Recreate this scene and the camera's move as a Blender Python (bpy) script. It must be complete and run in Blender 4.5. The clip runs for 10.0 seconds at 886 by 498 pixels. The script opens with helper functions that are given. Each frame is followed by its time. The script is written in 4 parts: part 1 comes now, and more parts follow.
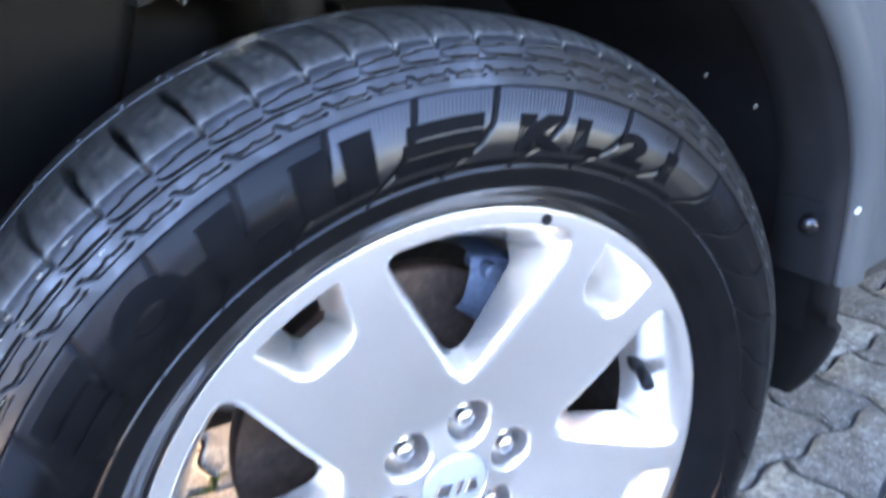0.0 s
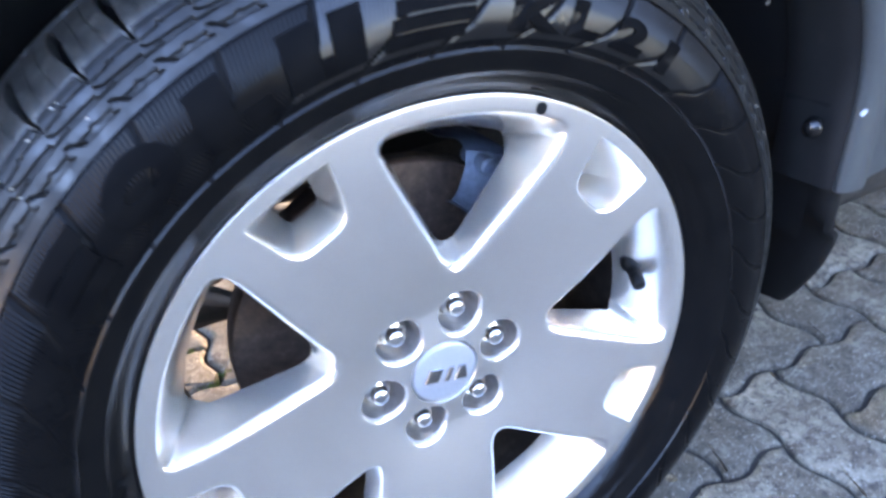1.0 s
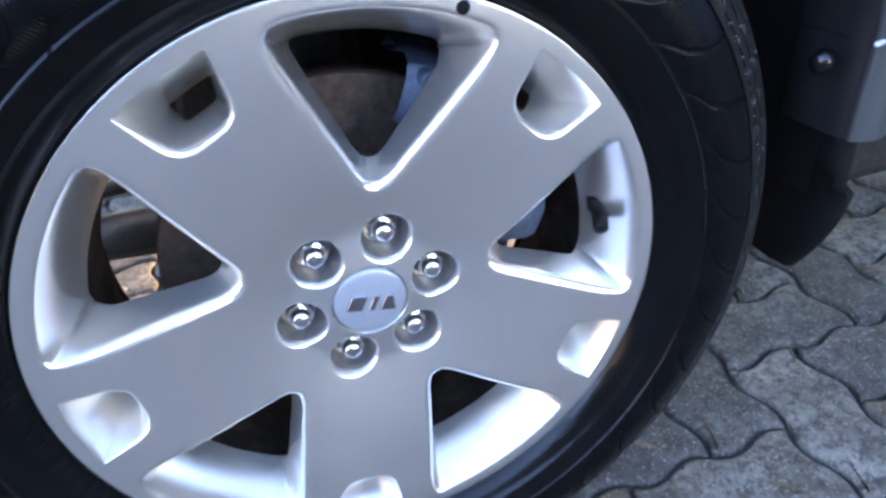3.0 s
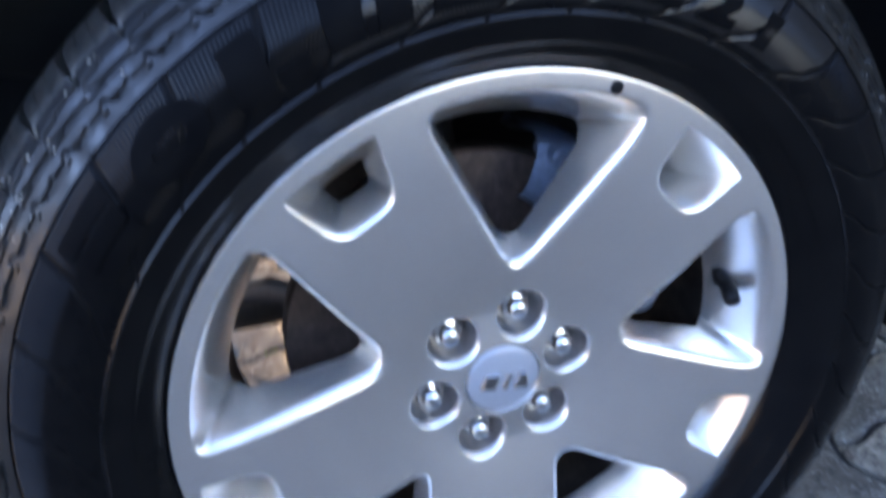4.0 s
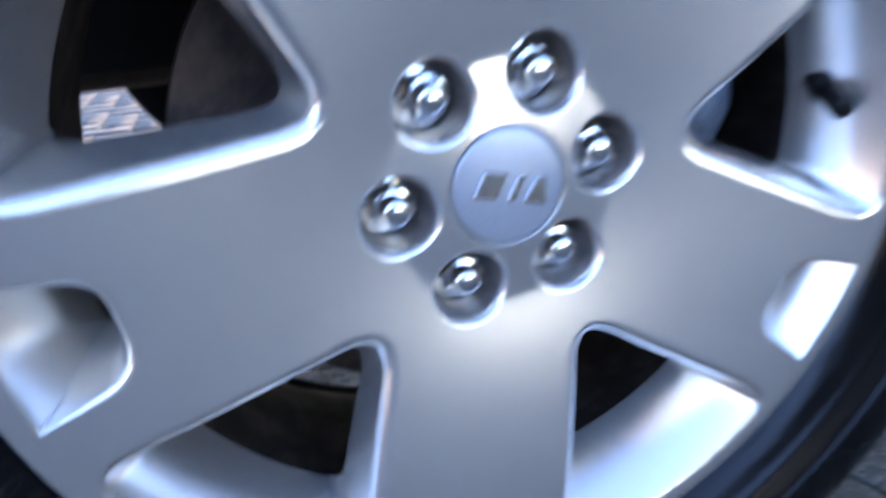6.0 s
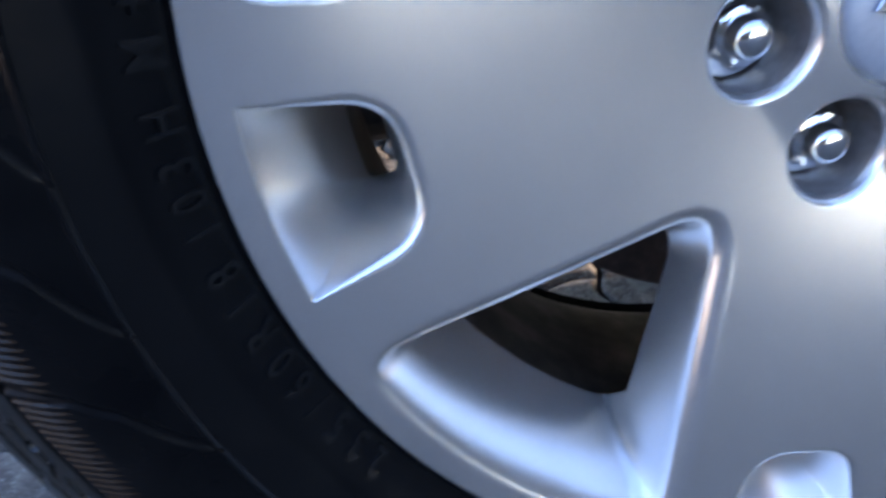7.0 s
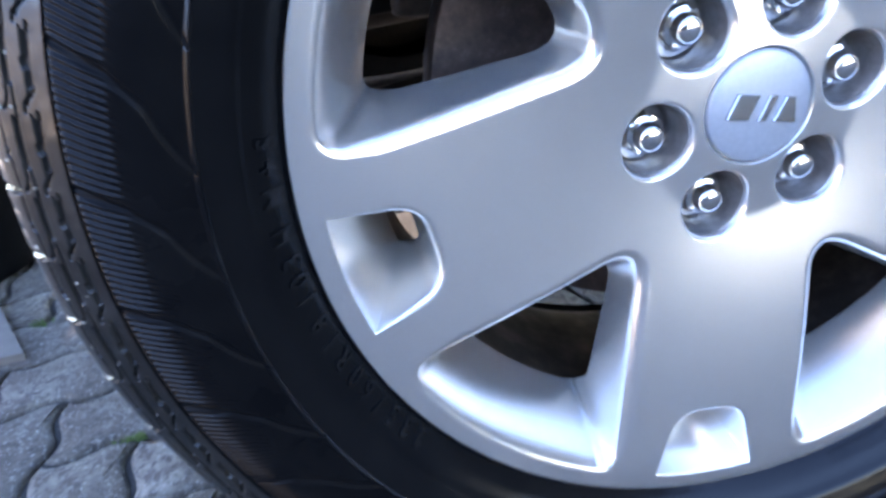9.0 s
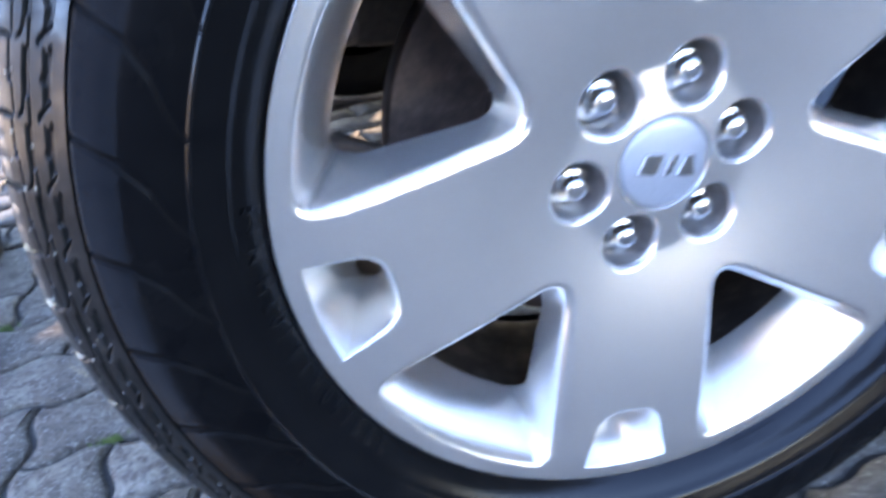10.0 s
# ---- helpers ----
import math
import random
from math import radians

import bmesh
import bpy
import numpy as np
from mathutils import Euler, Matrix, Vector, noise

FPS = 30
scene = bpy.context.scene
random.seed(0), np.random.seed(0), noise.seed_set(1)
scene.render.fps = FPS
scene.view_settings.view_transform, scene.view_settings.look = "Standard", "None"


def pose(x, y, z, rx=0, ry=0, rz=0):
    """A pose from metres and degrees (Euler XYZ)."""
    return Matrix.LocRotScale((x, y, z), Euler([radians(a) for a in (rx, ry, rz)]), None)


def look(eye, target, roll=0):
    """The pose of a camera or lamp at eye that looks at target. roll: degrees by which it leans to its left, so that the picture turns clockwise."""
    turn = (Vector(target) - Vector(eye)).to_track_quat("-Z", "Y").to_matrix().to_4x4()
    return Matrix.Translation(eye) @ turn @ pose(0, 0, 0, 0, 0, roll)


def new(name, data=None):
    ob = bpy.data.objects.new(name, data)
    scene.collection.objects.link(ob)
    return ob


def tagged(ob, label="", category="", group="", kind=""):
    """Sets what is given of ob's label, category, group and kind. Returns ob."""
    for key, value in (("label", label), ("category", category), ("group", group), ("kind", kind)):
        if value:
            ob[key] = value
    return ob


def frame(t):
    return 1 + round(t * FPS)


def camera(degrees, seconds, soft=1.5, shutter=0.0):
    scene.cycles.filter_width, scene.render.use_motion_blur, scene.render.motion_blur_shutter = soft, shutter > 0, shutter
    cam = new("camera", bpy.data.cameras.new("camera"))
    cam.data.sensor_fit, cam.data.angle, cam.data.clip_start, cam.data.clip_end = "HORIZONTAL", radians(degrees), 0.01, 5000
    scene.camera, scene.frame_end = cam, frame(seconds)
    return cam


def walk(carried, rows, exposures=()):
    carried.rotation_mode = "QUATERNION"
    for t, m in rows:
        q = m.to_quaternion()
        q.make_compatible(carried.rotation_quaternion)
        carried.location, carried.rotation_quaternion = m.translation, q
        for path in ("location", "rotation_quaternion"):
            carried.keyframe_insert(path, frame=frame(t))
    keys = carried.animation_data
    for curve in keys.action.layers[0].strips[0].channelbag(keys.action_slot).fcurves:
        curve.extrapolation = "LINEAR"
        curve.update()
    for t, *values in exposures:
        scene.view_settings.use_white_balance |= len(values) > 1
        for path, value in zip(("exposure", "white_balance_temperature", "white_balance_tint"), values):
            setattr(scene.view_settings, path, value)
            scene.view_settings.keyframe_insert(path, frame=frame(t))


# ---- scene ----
from mathutils.geometry import delaunay_2d_cdt

# ---- camera and walk ----
cam = camera(67.1, 10.0, soft=2.9, shutter=0.8)
PATH = [
    (0.0, -0.1671, -0.3911, 0.7652, 65.92, 6.52, -27.84),
    (0.5, -0.1930, -0.4095, 0.7630, 61.71, 5.21, -26.89),
    (1.0, -0.1638, -0.4069, 0.7433, 59.33, 5.73, -26.56),
    (1.5, -0.1172, -0.3757, 0.7204, 58.31, 6.59, -23.65),
    (2.0, -0.0709, -0.3687, 0.6851, 58.11, 4.81, -19.49),
    (2.2, -0.0489, -0.3806, 0.6722, 57.79, 6.01, -19.26),
    (3.3, -0.0580, -0.4362, 0.6899, 56.03, 4.67, -17.68),
    (3.5, -0.0793, -0.4241, 0.6918, 55.73, 3.75, -16.18),
    (4.0, -0.1269, -0.3993, 0.6992, 62.60, 7.43, -16.99),
    (4.5, -0.1360, -0.3742, 0.6567, 68.99, 9.07, -23.62),
    (5.0, -0.1311, -0.3433, 0.6003, 66.49, 6.58, -26.33),
    (5.2, -0.1230, -0.3424, 0.5840, 67.08, 5.74, -26.36),
    (6.3, -0.1425, -0.2547, 0.4347, 65.03, 2.99, -15.28),
    (6.5, -0.1628, -0.2328, 0.4254, 63.04, 3.09, -12.59),
    (7.0, -0.1919, -0.2186, 0.4071, 63.51, 7.20, -7.42),
    (7.5, -0.2028, -0.2221, 0.4027, 64.42, 8.63, -6.51),
    (8.0, -0.2109, -0.2501, 0.4112, 65.59, 9.97, -8.24),
    (8.5, -0.2132, -0.2683, 0.4280, 65.80, 8.14, -10.58),
    (9.0, -0.2141, -0.3076, 0.4876, 61.95, 9.48, -11.45),
    (9.5, -0.2205, -0.3193, 0.5001, 59.71, 10.03, -12.07),
    (10.0, -0.2115, -0.3466, 0.5449, 59.87, 8.20, -14.89),
]
EXPOSURES = [(t, e + 1.3, k, 33.0) for t, e, k in [(0.0, 4.2, 7250.0), (0.5, 4.0, 7250.0), (1.0, 3.65, 7150.0), (2.0, 3.2, 7100.0), (3.5, 2.87, 7000.0), (4.0, 2.7, 6850.0), (4.5, 2.9, 6700.0), (5.0, 2.8, 6650.0), (6.5, 2.24, 6400.0), (7.0, 2.14, 6400.0), (7.5, 2.35, 6400.0), (8.0, 2.62, 6450.0), (9.0, 2.99, 6600.0), (9.5, 3.1, 6700.0), (10.0, 3.2, 6700.0)]]
walk(cam, [(t, pose(x, y, z, rx, ry, rz)) for t, x, y, z, rx, ry, rz in PATH], EXPOSURES)

# ---- world, sun ----
SUN_ELEVATION, SUN_TURN = 12.0, 50.0      # the sun stands behind the car, whose side is in its own shade
world = bpy.data.worlds.new("sky")
scene.world = world
world.use_nodes = True
wn = world.node_tree.nodes
sky = wn.new("ShaderNodeTexSky")
sky.sky_type, sky.sun_disc = "NISHITA", False
sky.air_density, sky.dust_density, sky.ozone_density = 1.0, 0.0, 3.0
sky.sun_elevation, sky.sun_rotation = radians(SUN_ELEVATION), radians(SUN_TURN)
wn["Background"].inputs["Strength"].default_value = 0.15
world.node_tree.links.new(sky.outputs["Color"], wn["Background"].inputs["Color"])
sun = new("sun", bpy.data.lights.new("sun", "SUN"))
sun.data.energy, sun.data.angle, sun.data.color = 1.2, radians(0.53), (1.0, 0.87, 0.62)
sun_way = Vector((math.sin(radians(SUN_TURN)) * math.cos(radians(SUN_ELEVATION)),
                  math.cos(radians(SUN_TURN)) * math.cos(radians(SUN_ELEVATION)), math.sin(radians(SUN_ELEVATION))))
sun.matrix_world = look(sun_way * 30, (0, 0, 0))


# ---- materials ----
class Mat:
    """A node material built up link by link."""

    def __init__(self, name, base=(0.5, 0.5, 0.5), rough=0.5, metal=0.0, coat=0.0, coat_rough=0.1):
        self.m = bpy.data.materials.new(name)
        self.m.use_nodes = True
        self.n, self.l = self.m.node_tree.nodes, self.m.node_tree.links
        self.b = self.n["Principled BSDF"]
        self.set(self.b, Roughness=rough, Metallic=metal)
        self.b.inputs["Base Color"].default_value = (*base, 1)
        self.b.inputs["Coat Weight"].default_value = coat
        self.b.inputs["Coat Roughness"].default_value = coat_rough
        self.co = self.n.new("ShaderNodeTexCoord").outputs["Object"]

    def set(self, node, **values):
        for key, value in values.items():
            node.inputs[key].default_value = value
        return node

    def noise(self, scale, detail=4.0, rough=0.55, where=None):
        t = self.set(self.n.new("ShaderNodeTexNoise"), Scale=scale, Detail=detail, Roughness=rough)
        self.l.new(where or self.co, t.inputs["Vector"])
        return t.outputs["Fac"]

    def cells(self, scale):
        t = self.set(self.n.new("ShaderNodeTexVoronoi"), Scale=scale)
        self.l.new(self.co, t.inputs["Vector"])
        return t.outputs["Distance"]

    def ramp(self, fac, stops):
        r = self.n.new("ShaderNodeValToRGB")
        while len(r.color_ramp.elements) < len(stops):
            r.color_ramp.elements.new(0.5)
        for e, (p, c) in zip(r.color_ramp.elements, stops):
            e.position, e.color = p, (*c, 1) if len(c) == 3 else c
        self.l.new(fac, r.inputs["Fac"])
        return r.outputs["Color"]

    def mix(self, a, b, fac, kind="MIX"):
        x = self.n.new("ShaderNodeMix")
        x.data_type, x.blend_type = "RGBA", kind
        for sock, v in ((x.inputs[0], fac), (x.inputs[6], a), (x.inputs[7], b)):
            if isinstance(v, bpy.types.NodeSocket):
                self.l.new(v, sock)
            else:
                sock.default_value = v if isinstance(v, float) else (*v, 1)
        return x.outputs[2]

    def colour(self, sock):
        self.l.new(sock, self.b.inputs["Base Color"])
        return self

    def rough(self, sock):
        self.l.new(sock, self.b.inputs["Roughness"])
        return self

    def bump(self, height, strength=0.3, distance=0.001):
        b = self.set(self.n.new("ShaderNodeBump"), Strength=strength, Distance=distance)
        self.l.new(height, b.inputs["Height"])
        last = self.b.inputs["Normal"].links
        if last:
            self.l.new(last[0].from_socket, b.inputs["Normal"])
        self.l.new(b.outputs["Normal"], self.b.inputs["Normal"])
        return self

    def chance(self):
        return self.n.new("ShaderNodeObjectInfo").outputs["Random"]


def g(v):
    return (v, v, v)


def silver_paint():
    m = Mat("silver_wheel_paint", (0.7, 0.705, 0.72), 0.3, 0.88, 0.4, 0.15)
    tone = m.ramp(m.noise(14, 4), [(0.0, (0.695, 0.655, 0.60)), (1.0, (0.815, 0.77, 0.71))])
    speck = m.ramp(m.cells(75), [(0.02, g(1)), (0.035, g(0))])
    m.colour(m.mix(tone, (0.16, 0.15, 0.14), m.mix(speck, g(0), m.ramp(m.noise(9, 2), [(0.42, g(0)), (0.62, g(1))]))))
    m.rough(m.ramp(m.noise(40, 3), [(0.0, g(0.23)), (1.0, g(0.272))]))
    return m.m


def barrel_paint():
    m = Mat("dusty_shaded_barrel_paint", (0.4, 0.4, 0.4), 0.8, 0.0)
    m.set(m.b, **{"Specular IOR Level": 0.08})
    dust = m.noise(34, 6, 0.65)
    # near-black: brown brake dust, with the shade inside the rim painted in
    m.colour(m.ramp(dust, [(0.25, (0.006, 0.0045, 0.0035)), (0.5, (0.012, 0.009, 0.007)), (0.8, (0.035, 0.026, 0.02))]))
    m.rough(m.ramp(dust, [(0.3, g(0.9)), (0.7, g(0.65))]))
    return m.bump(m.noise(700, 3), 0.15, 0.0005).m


def rubber(name="dressed_black_rubber", low=0.18, high=0.3, shine=0.09):
    m = Mat(name, (0.012, 0.012, 0.013), 0.34, 0.0)
    m.set(m.b, **{"Specular IOR Level": shine})
    sheen = m.noise(16, 5, 0.6)
    m.colour(m.ramp(m.noise(45, 6), [(0.3, (0.0022, 0.0022, 0.0025)), (0.7, (0.0045, 0.0043, 0.0042))]))
    m.rough(m.ramp(sheen, [(0.3, g(low)), (0.7, g(high))]))
    return m.bump(m.noise(1500, 3), 0.12, 0.0004).bump(m.noise(60, 4), 0.1, 0.0015).m


def tread_rubber():
    m = Mat("dusty_tread_rubber", (0.02, 0.02, 0.02), 0.4, 0.0, 0.5, 0.2)
    m.set(m.b, **{"Specular IOR Level": 0.25})
    dust = m.noise(70, 6, 0.7)
    m.colour(m.ramp(dust, [(0.35, (0.005, 0.005, 0.005)), (0.6, (0.009, 0.0085, 0.0075)), (0.85, (0.035, 0.032, 0.027))]))
    m.rough(m.ramp(m.noise(25, 4), [(0.3, g(0.3)), (0.7, g(0.5))]))
    m.l.new(m.ramp(m.noise(38, 5, 0.65), [(0.3, g(0.06)), (0.7, g(0.16))]), m.b.inputs["Coat Roughness"])
    m.l.new(m.ramp(m.noise(48, 6, 0.7), [(0.42, g(0.02)), (0.54, g(0.25)), (0.68, g(0.8))]), m.b.inputs["Coat Weight"])
    return m.bump(m.noise(1100, 3), 0.2, 0.0006).bump(m.noise(150, 3), 0.25, 0.001).m


def block_rubber():
    m = Mat("worn_block_rubber", (0.02, 0.02, 0.02), 0.55, 0.0, 0.55, 0.16)
    dust = m.noise(90, 6, 0.7)
    m.colour(m.ramp(dust, [(0.32, (0.009, 0.0085, 0.008)), (0.55, (0.028, 0.026, 0.022)), (0.76, (0.12, 0.108, 0.085))]))
    m.rough(m.ramp(m.noise(30, 4), [(0.3, g(0.34)), (0.7, g(0.55))]))
    return m.bump(m.noise(900, 3), 0.3, 0.0008).bump(m.noise(120, 3), 0.25, 0.001).m


def chrome():
    m = Mat("chrome", (0.78, 0.79, 0.8), 0.09, 1.0)
    m.rough(m.ramp(m.noise(240, 4), [(0.35, g(0.06)), (0.75, g(0.2))]))
    return m.m


def plain_metal(name, dark, light, rough=0.45, metal=0.7, size=120):
    m = Mat(name, light, rough, metal)
    n = m.noise(size, 5, 0.65)
    m.colour(m.ramp(n, [(0.3, dark), (0.7, light)]))
    return m.bump(m.noise(size * 6, 3), 0.2, 0.0006).m


def rusty_disc():
    m = Mat("rusty_cast_iron", (0.2, 0.12, 0.08), 0.6, 0.35)
    n = m.noise(90, 6, 0.7)
    m.colour(m.ramp(n, [(0.3, (0.05, 0.03, 0.022)), (0.55, (0.1, 0.062, 0.045)), (0.8, (0.18, 0.13, 0.1))]))
    return m.bump(n, 0.3, 0.0006).m


def black_plastic(name="black_plastic", base=0.0055, rough=0.55):
    m = Mat(name, g(base), rough)
    m.set(m.b, **{"Specular IOR Level": 0.15})
    m.colour(m.ramp(m.noise(30, 6, 0.65), [(0.3, g(base * 0.75)), (0.6, g(base * 1.1)), (0.85, (base * 2.4, base * 2.2, base * 1.9))]))
    return m.bump(m.noise(420, 3), 0.25, 0.0007).m


def body_paint():
    m = Mat("silver_body_paint", (0.42, 0.43, 0.45), 0.36, 0.4, 0.2, 0.15)
    flake = m.noise(2400, 2)
    m.colour(m.ramp(flake, [(0.3, (0.055, 0.06, 0.06)), (0.7, (0.075, 0.08, 0.08))]))
    m.rough(m.ramp(m.noise(12, 5), [(0.3, g(0.3)), (0.7, g(0.42))]))
    return m.bump(m.noise(9, 2), 0.02, 0.003).m


def concrete():
    m = Mat("worn_concrete_paver", (0.3, 0.3, 0.3), 0.85)
    pos = m.n.new("ShaderNodeNewGeometry").outputs["Position"]
    grit, blotch, fine = m.noise(230, 4, 0.7, pos), m.noise(17, 5, 0.65, pos), m.noise(80, 6, 0.75, pos)
    tone = m.ramp(blotch, [(0.3, (0.078, 0.061, 0.042)), (0.5, (0.152, 0.125, 0.09)), (0.72, (0.275, 0.242, 0.188))])
    each = m.ramp(m.chance(), [(0.0, g(0.5)), (0.6, g(0.75)), (1.0, g(1.1))])
    tone = m.mix(tone, each, 1.0, "MULTIPLY")
    tone = m.mix(tone, (0.045, 0.033, 0.024), m.ramp(m.noise(42, 6, 0.72, pos), [(0.5, g(0)), (0.6, g(0.75))]))
    tone = m.mix(tone, (0.035, 0.027, 0.02), m.ramp(fine, [(0.5, g(0)), (0.62, g(0.85))]))
    tone = m.mix(tone, (0.42, 0.39, 0.33), m.ramp(grit, [(0.57, g(0)), (0.68, g(0.8))]))
    m.colour(tone)
    return m.bump(fine, 0.6, 0.0035).bump(grit, 0.5, 0.0012).m


def joint_sand():
    m = Mat("dark_joint_sand", (0.05, 0.045, 0.04), 0.95)
    n = m.noise(260, 6, 0.7)
    m.colour(m.ramp(n, [(0.3, (0.02, 0.018, 0.016)), (0.6, (0.05, 0.045, 0.038)), (0.85, (0.11, 0.1, 0.085))]))
    return m.bump(n, 0.8, 0.003).m


def moss():
    m = Mat("green_moss", (0.06, 0.1, 0.02), 0.9)
    m.colour(m.ramp(m.noise(300, 4), [(0.3, (0.03, 0.055, 0.012)), (0.7, (0.11, 0.17, 0.035))]))
    return m.m


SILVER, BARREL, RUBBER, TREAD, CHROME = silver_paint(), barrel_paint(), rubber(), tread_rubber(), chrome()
DISC, PLASTIC, BODY = rusty_disc(), black_plastic(), body_paint()
CALIPER = plain_metal("grey_cast_metal", (0.09, 0.115, 0.15), (0.17, 0.21, 0.27), 0.5, 0.35)
IRON = plain_metal("dark_greasy_iron", (0.012, 0.011, 0.01), (0.04, 0.035, 0.03), 0.6, 0.3)
FOIL = plain_metal("crinkled_foil", (0.45, 0.45, 0.43), (0.7, 0.7, 0.68), 0.25, 1.0)
TRIM = black_plastic("grey_black_trim", 0.012, 0.5)
CAPGREY = plain_metal("satin_cap_paint", (0.36, 0.38, 0.41), (0.42, 0.44, 0.47), 0.36, 0.5, 300)
BLACKHOLE = black_plastic("black_void", 0.006, 0.8)
SATIN = plain_metal("satin_chrome", (0.34, 0.34, 0.345), (0.44, 0.44, 0.45), 0.26, 1.0, 300)
# darker than the rim's silver: shade of the lug recesses painted in
SEAT = plain_metal("shaded_recess_metal", (0.2, 0.172, 0.15), (0.3, 0.262, 0.235), 0.35, 0.6, 200)
RUBBER_SMOOTH = rubber("matt_black_rubber", 0.4, 0.5, 0.05)
BLOCKS = block_rubber()
BEAD = rubber("dull_bead_rubber", 0.12, 0.18, 0.22)
# same rubber as the sidewall, made shinier to brighten the sky's reflection
FIELD = rubber("sky_sheen_rubber", 0.26, 0.34, 0.42)
WORD = rubber("matt_word_rubber", 0.45, 0.55, 0.02)
LETTER = rubber("glossy_letter_rubber", 0.2, 0.26, 0.46)
# tones of the added walls: brown to dim reflections, pale to warm them
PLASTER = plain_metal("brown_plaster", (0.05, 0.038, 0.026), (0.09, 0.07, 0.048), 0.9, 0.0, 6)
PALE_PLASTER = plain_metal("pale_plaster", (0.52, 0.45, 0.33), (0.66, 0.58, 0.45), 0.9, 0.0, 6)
CONCRETE, SAND, MOSS = concrete(), joint_sand(), moss()


# ---- building helpers ----
HUB = Vector((0, 0, 0.362))               # the wheel's centre; y runs along the axle into the car
TAU = 2 * math.pi


def mesh_from(name, verts, faces, material, smooth=True):
    me = bpy.data.meshes.new(name)
    me.from_pydata([tuple(v) for v in verts], [], [tuple(f) for f in faces])
    me.materials.append(material)
    if smooth:
        me.shade_smooth()
    me.update()
    return me


def part(name, data, material, parent=None, label="", at=(0, 0, 0), smooth=True, sharp=None):
    """Links a bmesh or a (verts, faces) pair as one mesh object under its thing or part."""
    if isinstance(data, tuple):
        me = mesh_from(name, data[0], data[1], material, smooth)
    elif isinstance(data, bmesh.types.BMesh):
        me = bpy.data.meshes.new(name)
        data.to_mesh(me)
        data.free()
        me.materials.append(material)
        if smooth:
            me.shade_smooth()
    else:
        me = data
    if sharp:
        me.set_sharp_from_angle(angle=radians(sharp))
    ob = new(name, me)
    ob.parent = parent
    ob.location = Vector(at) - (parent.location if parent and parent.parent else Vector())
    return tagged(ob, label)


def polar(r, degrees, y=0.0):
    """A point at a clock angle from the top, seen from outside the car."""
    a = radians(degrees)
    return Vector((r * math.sin(a), y, r * math.cos(a)))


def lathe(profile, steps=96, start=0.0, end=360.0):
    """Turns a profile of (radius, y) about the axle."""
    closed = end - start >= 359.9
    verts, faces, n = [], [], len(profile)
    for i in range(steps + (0 if closed else 1)):
        a = start + (end - start) * i / steps
        verts += [polar(r, a, y) for r, y in profile]
    for i in range(steps):
        j = (i + 1) % steps if closed else i + 1
        for k in range(n - 1):
            faces.append((i * n + k, i * n + k + 1, j * n + k + 1, j * n + k))
    return verts, faces


def loft(rings, closed=True, cap=False):
    """Skins rings of equal length."""
    n, verts, faces = len(rings[0]), [v for r in rings for v in r], []
    for a in range(len(rings) - 1):
        for k in range(n if closed else n - 1):
            k2 = (k + 1) % n
            faces.append((a * n + k, a * n + k2, (a + 1) * n + k2, (a + 1) * n + k))
    if cap:
        faces.append(tuple(range((len(rings) - 1) * n, len(rings) * n)))
    return verts, faces


def join(*pieces):
    verts, faces = [], []
    for v, f in pieces:
        o = len(verts)
        verts += list(v)
        faces += [tuple(i + o for i in q) for q in f]
    return verts, faces


def moved(piece, m):
    return [m @ Vector(v) for v in piece[0]], piece[1]


def slab(sx, sy, sz, bevel=0.002, segments=2):
    """A box with rounded edges, centred, as (verts, faces)."""
    bm = bmesh.new()
    bmesh.ops.create_cube(bm, size=1)
    bmesh.ops.scale(bm, vec=(sx, sy, sz), verts=bm.verts)
    if bevel:
        bmesh.ops.bevel(bm, geom=bm.edges[:], offset=bevel, segments=segments, affect="EDGES", profile=0.5)
    out = [v.co.copy() for v in bm.verts], [tuple(v.index for v in f.verts) for f in bm.faces]
    bm.free()
    return out


def tube(points, radius, sides=10, cap=True):
    """A round bar along points; radius is one value or one a point."""
    rings, pts = [], [Vector(p) for p in points]
    for i, p in enumerate(pts):
        way = (pts[min(i + 1, len(pts) - 1)] - pts[max(i - 1, 0)]).normalized()
        side = way.orthogonal().normalized()
        other = way.cross(side)
        r = radius[i] if isinstance(radius, (list, tuple)) else radius
        rings.append([p + r * (math.cos(TAU * k / sides) * side + math.sin(TAU * k / sides) * other) for k in range(sides)])
    v, f = loft(rings)
    if cap:
        n = len(v)
        f += [tuple(range(sides - 1, -1, -1)), tuple(range(n - sides, n))]
    return v, f


def rounded(corners, steps=8):
    """A closed outline from ((u, v), radius) corners; each corner becomes the same number of points."""
    out, n = [], len(corners)
    for i, (p, r) in enumerate(corners):
        p = Vector(p)
        a, b = Vector(corners[i - 1][0]) - p, Vector(corners[(i + 1) % n][0]) - p
        la, lb = a.length, b.length
        a, b = a / la, b / lb
        half = math.acos(max(-1, min(1, a.dot(b)))) / 2
        cut = min(r / max(math.tan(half), 1e-3), la * 0.48, lb * 0.48)
        s, e = p + a * cut, p + b * cut
        for k in range(steps + 1):
            t = k / steps
            out.append((1 - t) ** 2 * s + 2 * t * (1 - t) * p + t * t * e)
    return out


